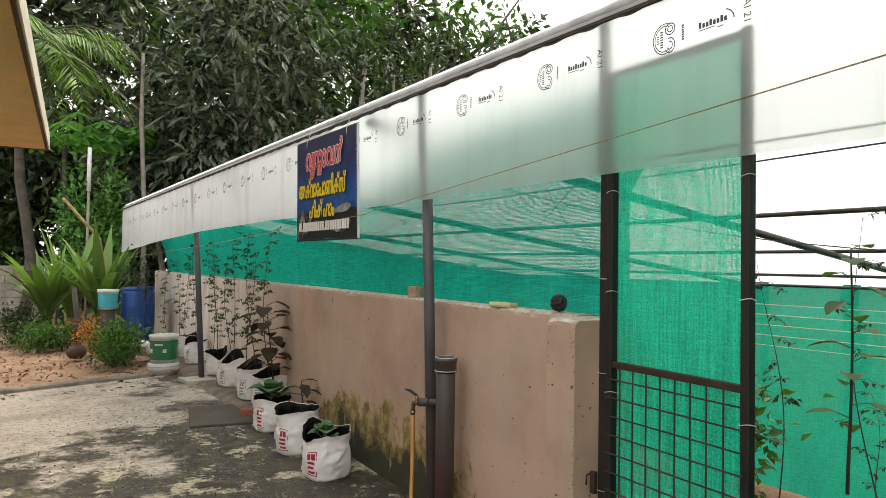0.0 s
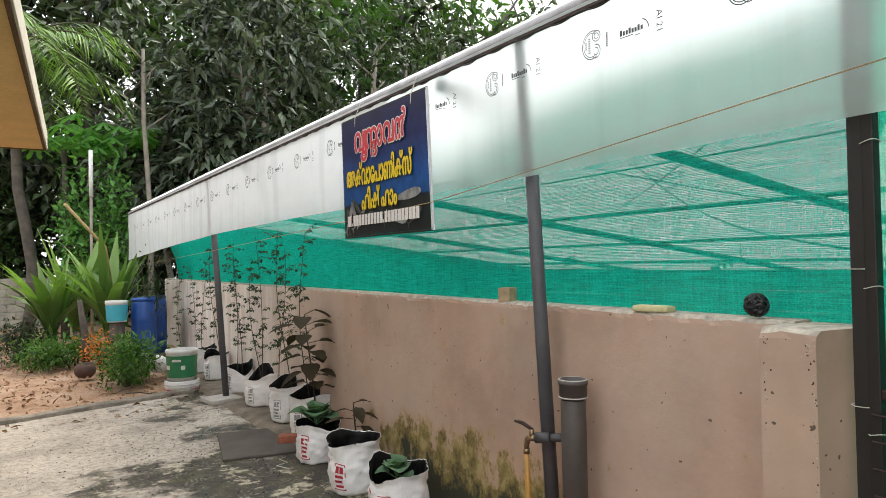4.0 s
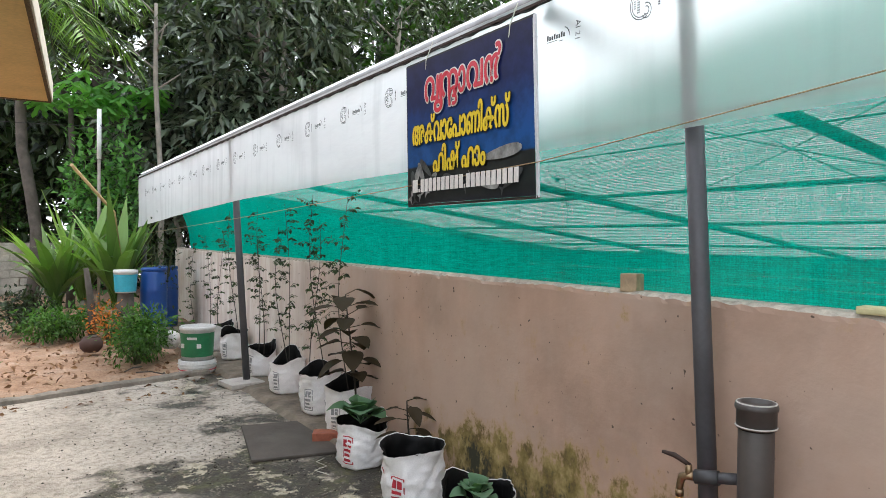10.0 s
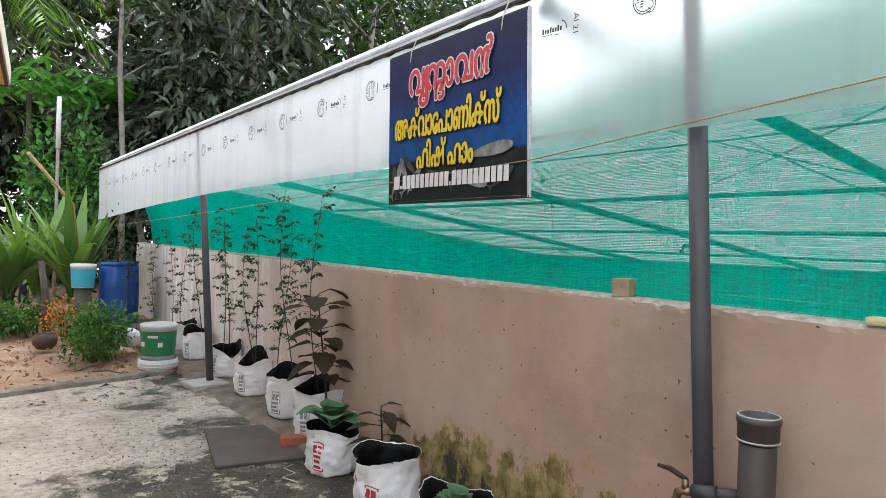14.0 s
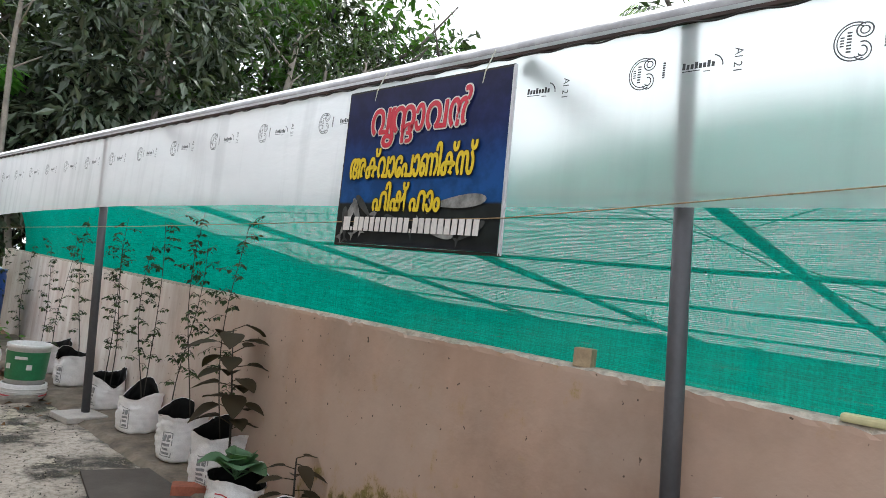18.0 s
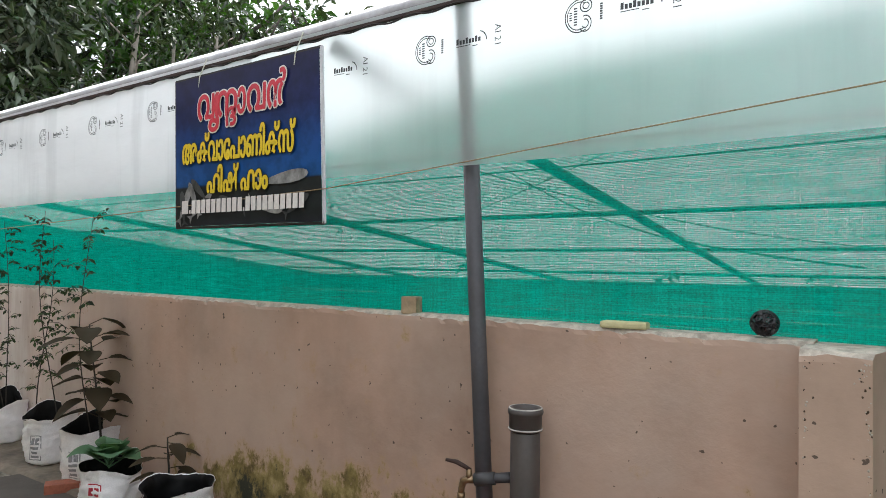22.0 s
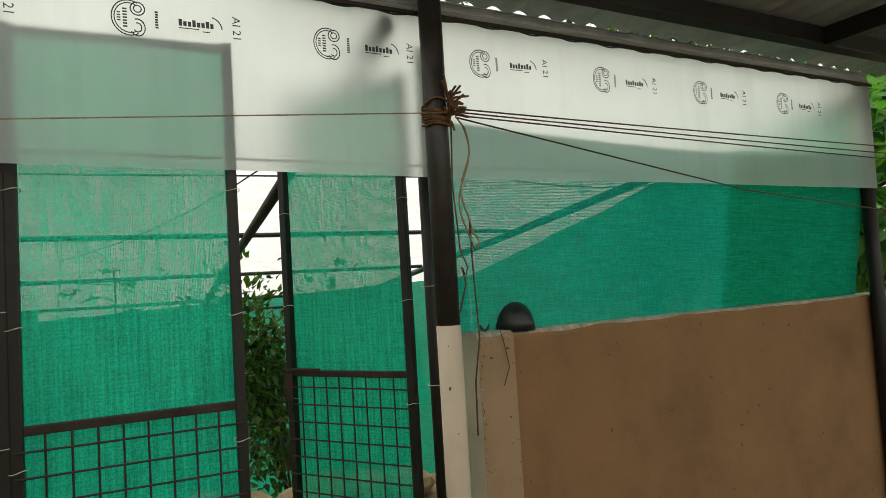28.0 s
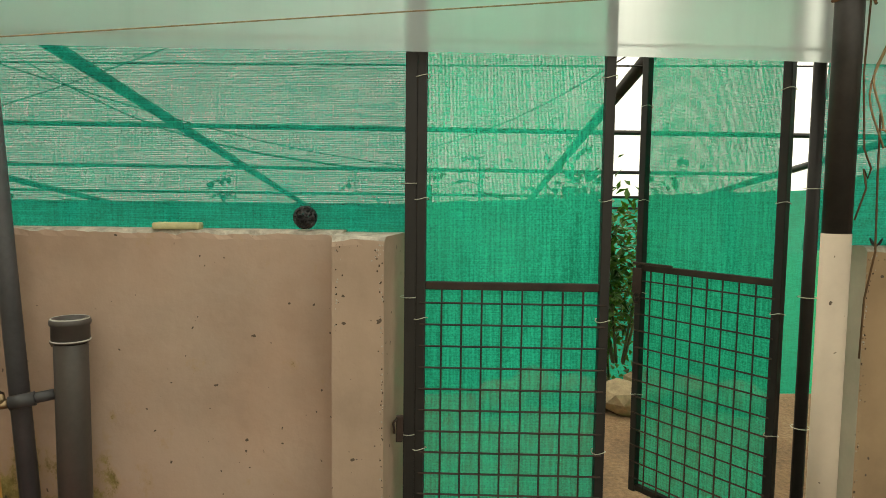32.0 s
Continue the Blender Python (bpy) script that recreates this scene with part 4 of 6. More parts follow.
box(b, 0.0, 0.016, -7, 0.0, 0.0, 0.2, 0.004, EM)
part("fascia", b, FASCIA, hs)
b = bm_new()
box(b, -4, 0.0, 0.0, 0.03, -0.012, 0.16, 0.004, EM)
part("end_edge", b, TARBROWN, hs)
b = bm_new()
box(b, -9, 2.3, -9.2, -9, -0.8, 2.2)
tagged(obj("wall_yard_end", b, HOUSEW), "plain plastered wall closing the yard", "wall", kind="structure")
b = bm_new()
box(b, -9.2, -9, -9, 21.6, -0.8, 2.2)
tagged(obj("wall_yard_side", b, HOUSEW), "plain plastered wall closing the yard", "wall", kind="structure")

# ---- sign ----
sign = thing("sign_board", "dark blue farm sign board with red and yellow lettering", "sign", at=(2.195, 4.94, 1.62))
SW, SH = 1.04, 0.745
b = bm_new()
sheet(b, lambda u, v: (-0.004 * math.sin(math.pi * u), SW * (0.5 - u) + 0.035 * v, SH * v), 10, 8)
part("panel", b, SIGNMAT, sign, "blue printed flex panel")
for (ya, za), (yb, zb) in (((-0.525, -0.008), (-0.49, SH + 0.008)), ((0.525, -0.008), (0.56, SH + 0.008)), ((-0.53, -0.006), (0.53, -0.006)), ((-0.49, SH + 0.006), (0.56, SH + 0.006))):
    b = bm_new()
    tube(b, [(0.008, ya, za), (0.008, yb, zb)], 0.008, 4)
    part("frame_bar", b, FRAMEW if ya < -0.5 and yb < -0.4 else STEEL, sign)


def sign_point(u, z):
    """u from the left edge as read, z up from the bottom edge."""
    return Matrix.Translation((-0.009, SW / 2 - u + 0.035 * z / SH, z)) @ Matrix(((0, 0, -1, 0), (-1, 0, 0, 0), (0, 1, 0, 0), (0, 0, 0, 1)))


def lettering(name, body, u, z, width, size, mat, back, parent, grow=0.008):
    """A word as flat lettering with a wider dark or pale edge behind it."""
    for k, (m, off, dep) in enumerate(((back, grow, 0.0), (mat, 0.0, 0.0))):
        c = bpy.data.curves.new(name, "FONT")
        c.body, c.size, c.offset, c.resolution_u = body, size, 0.0, 3
        o = bpy.data.objects.new(name, c)
        scene.collection.objects.link(o)
        me = bpy.data.meshes.new_from_object(o)
        bpy.data.objects.remove(o)
        xs = [v.co.x for v in me.vertices]
        sc = width / (max(xs) - min(xs))
        x0 = min(xs)
        bm = bmesh.new()
        # thick strokes: the flat word stacked at small offsets round each point
        rr = [0.004] if k else [grow, grow * 0.6]
        for r in rr:
            for q in range(10):
                a = 2 * math.pi * q / 10
                n0 = len(bm.verts)
                bm.from_mesh(me)
                bm.verts.ensure_lookup_table()
                for v in bm.verts[n0:]:
                    v.co = Vector(((v.co.x - x0) * sc + math.cos(a) * r, v.co.y + math.sin(a) * r, 0.0 + 0.00002 * q))
        o = obj(name, bm, m, parent)
        o.matrix_basis = sign_point(u, z) @ Matrix.Translation((0, 0, 0.0015 * (1 + k)))


for word, u0, z0, w0, size in (("വ", 0.20, 0.525, 0.125, 0.21), ("ൃ", 0.29, 0.525, 0.075, 0.21), ("ന", 0.35, 0.525, 0.15, 0.21), ("ദ", 0.42, 0.475, 0.07, 0.15), ("ാ", 0.505, 0.525, 0.055, 0.21), ("വ", 0.575, 0.525, 0.125, 0.21), ("ൻ", 0.715, 0.525, 0.125, 0.21)):
    lettering("name_lettering", word, u0, z0, w0, size, SIGNRED, SIGNWHITE, sign, 0.011)
lettering("yellow_lettering", "അക്വാേപാണിക്സ്", 0.07, 0.315, 0.82, 0.17, SIGNYEL, BLACK, sign)
lettering("yellow_lettering", "ഫിഷ് ഫാം", 0.27, 0.16, 0.44, 0.155, SIGNYEL, BLACK, sign)
u = 0.06
for k, w in enumerate((0.05, 0.012) + (0.03,) * 10 + (0.008,) + (0.03,) * 10):
    b = bm_new()
    box(b, 0, w, 0.062, 0.128 if w > 0.02 else 0.08, 0.001, 0.003, 0.0006)
    o = part("number_bar", b, SIGNWHITE, sign)
    o.matrix_basis = sign_point(u, 0)
    u += w + 0.0095
for k, (uu, zz, ln, hh, an, m) in enumerate(((0.09, 0.12, 0.2, 0.06, 62, FISHG), (0.16, 0.14, 0.18, 0.05, 118, FISHG), (0.07, 0.1, 0.16, 0.06, 100, FISHD), (0.22, 0.1, 0.2, 0.05, 35, FISHG), (0.20, 0.18, 0.16, 0.05, 140, FISHD), (0.82, 0.2, 0.3, 0.075, 5, FISHG), (0.7, 0.08, 0.22, 0.07, -12, FISHG), (0.45, 0.1, 0.2, 0.06, 160, FISHD), (0.9, 0.08, 0.16, 0.05, 30, FISHD))):
    b = bm_new()
    ring = [(math.cos(2 * math.pi * q / 20) * ln / 2, math.sin(2 * math.pi * q / 20) * hh / 2 * (0.7 + 0.3 * math.cos(2 * math.pi * q / 20))) for q in range(20)]
    b.faces.new([b.verts.new((x, y, 0)) for x, y in ring])
    b.faces.new([b.verts.new(p) for p in ((-ln * 0.42, 0, 0), (-ln * 0.62, hh * 0.5, 0), (-ln * 0.56, 0, 0), (-ln * 0.62, -hh * 0.5, 0))])
    o = part("printed_fish", b, m, sign)
    o.matrix_basis = sign_point(uu, zz) @ Matrix.Translation((0, 0, 0.0004 + 0.00005 * k)) @ Matrix.Rotation(radians(an), 4, "Z")
for y in (-0.33, 0.36):
    b = bm_new()
    tube(b, [(0, y, SH - 0.05), (-0.004, y - 0.01, SH), (0.03, y - 0.02, SH + 0.1)], 0.003, 5)
    part("tie", b, CORD_PALE, sign)

# ---- prints on the film ----
def film_print(y, zc):
    """One repeat of the maker's mark, seen from its back: a ringed emblem, a small bar, a word bar and a batch code."""
    t = thing("film_print", "black printed marks on the milky film", "print", "film prints", at=(FX - 0.038, y, zc))
    t.parent = None

    def band(r0, r1, cx, cz, sx=1.0, sz=1.0, a0=0, a1=360):
        n = 22
        b = bm_new()
        pr = None
        for k in range(n + 1):
            a = radians(a0 + (a1 - a0) * k / n)
            row = (b.verts.new((0, -(cx + r0 * math.cos(a) * sx), cz + r0 * math.sin(a) * sz)), b.verts.new((0, -(cx + r1 * math.cos(a) * sx), cz + r1 * math.sin(a) * sz)))
            if pr:
                b.faces.new((pr[0], pr[1], row[1], row[0]))
            pr = row
        return b

    part("emblem", band(0.052, 0.056, 0, 0, 0.9, 1.0, 60, 300), INK, t)
    part("emblem", band(0.044, 0.0475, 0, 0, 0.9, 1.0, 60, 300), INK, t)
    part("emblem", band(0.018, 0.022, 0.024, 0.03), INK, t)
    part("emblem", band(0.009, 0.0125, 0.024, 0.03), INK, t)
    part("emblem", band(0.024, 0.028, 0.022, -0.028, 0.8, 1.0, -150, 110), INK, t)
    part("emblem", band(0.012, 0.016, 0.022, -0.028, 0.8, 1.0, -150, 110), INK, t)

    def bars(nm, items):
        b = bm_new()
        for x, z, w, h in items:
            b.faces.new([b.verts.new((0, -(x + i), z + j)) for i, j in ((0, 0), (w, 0), (w, h), (0, h))])
        return tagged(part(nm, b, INK, t), kind="stuff")

    bars("emblem_print", [(-0.018, -0.03 + 0.009 * k, 0.012, 0.005) for k in range(7)] + [(-0.034, -0.012 + 0.008 * k, 0.01, 0.004) for k in range(4)])
    bars("small_bar", [(0.072, -0.025 + 0.008 * k, 0.009, 0.006) for k in range(7)])
    bars("word_print", [(0.14 + 0.0135 * k, -0.008, 0.010, 0.016 + 0.006 * (k % 3 == 0)) for k in range(8)] + [(0.14, -0.016, 0.06, 0.003), (0.21, -0.022, 0.022, 0.003)])
    part("word_swash", band(0.036, 0.040, 0.232, -0.008, 1.0, 1.0, 0, 75), INK, t)
    c = bpy.data.curves.new("code", "FONT")
    c.body, c.size, c.align_x, c.align_y, c.resolution_u = "AI 21", 0.037, "CENTER", "CENTER", 2
    o = bpy.data.objects.new("code", c)
    scene.collection.objects.link(o)
    me = bpy.data.meshes.new_from_object(o)
    bpy.data.objects.remove(o)
    me.materials.append(INK)
    k = new("code", me)
    k.parent = t
    # reads downwards and mirrored, as print seen through the film
    k.matrix_basis = Matrix.Translation((0, -0.315, 0)) @ Matrix(((0, 0, -1, 0), (0, 1, 0, 0), (1, 0, 0, 0), (0, 0, 0, 1))) @ Matrix.Rotation(math.pi, 4, "Z")
    return t


cord("hem_cord", [(2.268, Y0, 1.865), (2.268, 0.9, 1.852), (2.268, 2.45, 1.854), (2.268, 4.9, 1.858)], 0.0035, ROPE_DARK, "thin brown cord behind the film hem", "cord")
first_print = film_print(2.655, 2.268)
for k in range(-8, 20):
    y = 2.655 + 0.623 * k
    if k and -1.55 < y < 14.2 and not 4.6 < y < 5.5:
        copy_thing(first_print, pose(FX - 0.038, y - (0.04 if y > 5 else 0.0), 2.268 - 0.004 * abs(k) - (0.008 * max(0, y - 6)), rnd.uniform(-2, 2)))

# ---- standpipe and tap ----
sp = thing("standpipe", "capped grey plastic standpipe with a brass tap", "pipe", at=(2.285, 3.497, 0))
b = bm_new()
lathe(b, [(0.0, -0.02), (0.052, -0.02), (0.052, 0.86), (0.05, 0.865)], seg=28)
part("pipe", b, PVC, sp)
b = bm_new()
lathe(b, [(0.052, 0.868), (0.058, 0.87), (0.058, 0.925), (0.062, 0.928), (0.063, 0.936), (0.061, 0.945), (0.054, 0.949), (0.047, 0.949), (0.043, 0.94), (0.0, 0.938)], seg=28)
cap = part("cap", b, PVC, sp, "grey plastic end cap with a rim")
for z, r in ((0.947, 0.0565), (0.876, 0.0585)):
    b = bm_new()
    tube(b, [(r * math.cos(a), r * math.sin(a), z) for a in (2 * math.pi * k / 32 for k in range(33))], 0.0028, 6)
    part("rim", b, PALECEM, cap, "pale rim")
b = bm_new()
tube(b, [(-0.01, 0.04, 0.70), (-0.045, 0.14, 0.685)], 0.018, 14)
tube(b, [(-0.035, 0.10, 0.691), (-0.058, 0.17, 0.68)], 0.023, 14)
part("elbow", b, PVCD, sp, "dark threaded coupling")
b = bm_new()
tube(b, [(-0.056, 0.165, 0.681), (-0.066, 0.195, 0.677), (-0.07, 0.21, 0.67), (-0.072, 0.217, 0.645), (-0.072, 0.218, 0.615)], 0, 12, radii=[0.015, 0.014, 0.014, 0.012, 0.011])
tube(b, [(-0.064, 0.19, 0.678), (-0.064, 0.19, 0.715)], 0, 10, radii=[0.014, 0.009])
tube(b, [(-0.072, 0.218, 0.628), (-0.072, 0.218, 0.606)], 0.0145, 10)
tp = part("tap", b, BRASS, sp, "worn brass ball tap")
b = bm_new()
tube(b, [(-0.064, 0.185, 0.712), (-0.07, 0.205, 0.722), (-0.078, 0.235, 0.735), (-0.088, 0.275, 0.738)], 0, 8, radii=[0.007, 0.008, 0.009, 0.006])
part("tap_handle", b, RUST, tp, "dark lever handle")
hp = [(2.213, 3.715, 0.612), (2.213, 3.712, 0.5), (2.205, 3.697, 0.32), (2.17, 3.65, 0.12), (2.12, 3.58, 0.03), (2.05, 3.42, 0.018), (1.9, 3.2, 0.018)]
cord("hose", hp, 0.0125, HOSE, "ochre garden hose hanging from the tap", "hose")
for k in range(5):
    b = bm_new()
    box(b, -0.14, 0.14, -0.095, 0.095, 0, 0.055, 0.008, pose(2.05 - 0.02 * (k % 2) - 0.29 * (k // 3), 3.72 - 0.2 * (k % 3) - 0.1 * (k // 3), 0.0, 0, 0, 12))
    tagged(obj("red_tile", b, REDTILE), "red paving block beside the standpipe", "paver", "red paving blocks")

# ---- wall-top objects ----
b = bm_new()
box(b, -0.034, 0.034, -0.036, 0.036, 0, 0.073, 0.005, pose(2.49, 4.165, 1.232, 0, 0, 14))
tagged(obj("laterite_block", b, BLOCKM), "broken pale brick standing on the wall", "brick")
b = bm_new()
box(b, -0.03, 0.03, -0.08, 0.08, 0, 0.024, 0.008, pose(2.43, 3.195, 1.234, 0, 0, 4))
tagged(obj("soap_slab", b, PALEYEL), "pale yellow flat block lying on the wall", "block")
rng = np.random.default_rng(3)
b = bm_new()
for k in range(60):
    d = Vector(rng.normal(size=3).tolist()).normalized()
    c = Vector((2.40, 2.752, 1.28)) + Vector((d.x * 0.03, d.y * 0.036, d.z * 0.035))
    e = d.orthogonal().normalized()
    f = d.cross(e)
    tube(b, [c + (e * math.cos(a) + f * math.sin(a)) * 0.014 for a in (2 * math.pi * q / 7 for q in range(8))], 0.0035, 4)
tagged(obj("scouring_pad", b, BLACK), "black scrunched coconut-fibre scourer on the wall", "scourer")

# ---- yard edge, slab, ledge ----
b = bm_new()
rows = []
for k in range(241):
    x = -4 + 6.15 * k / 240
    y = kerb_y(x) + 0.012 * noise.noise((x * 4, 2, 0)) + 0.006 * noise.noise((x * 17, 6, 0))
    h = 0.05 + 0.014 * noise.noise((x * 3, 0, 0)) + 0.01 * noise.noise((x * 13, 1, 0))
    w = 0.15 + 0.03 * noise.noise((x * 2, 5, 0))
    rows.append([b.verts.new(p) for p in ((x, y, -0.03), (x, y + 0.012, h * 0.7), (x, y + 0.035, h), (x, y + w * 0.6, h + 0.006 * noise.noise((x * 21, 9, 0))), (x, y + w, h * 0.45), (x, y + w + 0.05, -0.035))])
for p, q in zip(rows, rows[1:]):
    for k in range(5):
        b.faces.new((p[k], q[k], q[k + 1], p[k + 1]))
tagged(obj("kerb", b, KERB), "low rough cement kerb at the yard edge", "kerb", kind="structure")
b = bm_new()
n = 70
rows = []
for i in range(n + 1):
    y = 6.25 + 7.5 * i / n
    e = 0.02 * noise.noise((y * 4, 1, 0)) + 0.012 * noise.noise((y * 15, 3, 0))
    rows.append([b.verts.new(p) for p in ((2.22 + e, y, 0.0), (2.27 + e, y, 0.035 + e), (wall_x(y) + 0.01, y, 0.05))])
for p, q in zip(rows, rows[1:]):
    for k in (0, 1):
        b.faces.new((p[k], p[k + 1], q[k + 1], q[k]))
tagged(obj("wall_ledge", b, DIRTLEDGE), "rough cement ledge at the foot of the wall", "ledge", kind="structure")
b = bm_new()
box(b, -0.17, 0.17, -0.16, 0.16, 0, 0.05, 0.012, pose(2.27, 8.77, 0.0, 0, 0, 8))
tagged(obj("post_footing", b, PALECEM), "pale cement footing of a post", "footing", kind="structure")
b = bm_new()
box(b, -0.31, 0.31, -0.42, 0.42, 0, 0.02, 0.006, pose(2.06, 6.86, 0.0, 0, 0, -12))
tagged(obj("cover_slab", b, SLAB), "dark flat stone slab on the yard floor", "slab")
b = bm_new()
box(b, -0.055, 0.055, -0.11, 0.11, 0, 0.075, 0.006, pose(2.27, 6.68, 0.0, 0, 0, 62))
tagged(obj("clay_brick", b, BRICKM), "red clay brick on the ground by the sacks", "brick")
rnd = random.Random(8)
for shade, count, lab in ((KERB, 420, "pale cement chips scattered on the yard floor"), (STEMD, 500, "dark grit scattered on the yard floor")):
    verts, faces = [], []
    for k in range(count):
        x, y = rnd.gauss(1.55, 0.45), rnd.gauss(6.5, 0.9)
        if shade is STEMD and k % 2:
            x, y = rnd.uniform(-0.5, 2.2), rnd.uniform(5.5, 9.0)
        q = rnd.uniform(0.003, 0.01) if shade is KERB else rnd.uniform(0.003, 0.009)
        a = rnd.uniform(0, 6.28)
        i0 = len(verts)
        for e in range(4):
            verts.append((x + q * math.cos(a + e * 1.57) * rnd.uniform(0.6, 1.2), y + q * math.sin(a + e * 1.57) * rnd.uniform(0.6, 1.2), 0.0))
        verts.append((x, y, q * 0.55 + 0.003))
        faces += [(i0 + e, i0 + (e + 1) % 4, i0 + 4) for e in range(4)]
    me = bpy.data.meshes.new("grit")
    me.from_pydata(verts, [], faces)
    me.materials.append(shade)
    tagged(new("grit", me), lab, "grit", kind="stuff")
b = bm_new()
for k in range(190):
    x, y = rnd.uniform(0.2, 2.3), rnd.gauss(6.6, 1.5)
    if rnd.random() < 0.4:
        x, y = rnd.uniform(1.2, 2.2), rnd.uniform(8.3, 9.4)
    s = rnd.uniform(0.003, 0.009)
    r = bmesh.ops.create_cube(b, size=s)
    bmesh.ops.transform(b, matrix=pose(x, y, s * 0.25, rnd.uniform(0, 90), rnd.uniform(0, 90), rnd.uniform(0, 90)) @ Matrix.Diagonal((1.6, 1, 0.6, 1)), verts=r["verts"])
tagged(obj("debris", b, STEMD), "dry leaf crumbs and grit on the yard floor", "debris", kind="stuff")
rngd = np.random.default_rng(11)
nl = 260
base = np.stack([rngd.uniform(0.3, 2.3, nl), rngd.uniform(8.6, 13.5, nl), np.full(nl, 0.012)], 1)
litter = new("leaf_litter")
tagged(litter, "dry brown fallen leaves on the earth", "litter", kind="stuff")
ax = rngd.normal(size=(nl, 3)) * np.array([1, 1, 0.15])
leaf_cloud("dry_leaves", base, ax, rngd.uniform(0.04, 0.11, nl), rngd.uniform(0.02, 0.05, nl), LF_DRY, litter, seed=4)
b = bm_new()
for k in range(900):
    x, y = rnd.uniform(-3, 2.3), rnd.uniform(9.4, 17)
    s = rnd.uniform(0.008, 0.028)
    r = bmesh.ops.create_cube(b, size=s)
    bmesh.ops.transform(b, matrix=pose(x, y, -0.03 + s * 0.3, rnd.uniform(0, 90), rnd.uniform(0, 90), rnd.uniform(0, 90)) @ Matrix.Diagonal((1.4, 1, 0.7, 1)), verts=r["verts"])
tagged(obj("gravel", b, EARTH), "loose reddish gravel on the earth", "gravel", kind="stuff")
for k, (x, y, ln, an) in enumerate(((1.5, 9.9, 0.7, 70), (1.75, 9.75, 0.5, 95), (0.9, 4.9, 0.12, 40), (1.6, 10.2, 0.6, 110))):
    d = Vector((math.cos(radians(an)), -math.sin(radians(an)) * 0.4, 0))
    cord("dry_stick", [Vector((x, y, 0.01)), Vector((x, y, 0.03)) + d * ln * 0.5, Vector((x, y, 0.012)) + d * ln], 0.007, BARK, "dry brown stick lying on the ground", "stick", group="dry sticks")

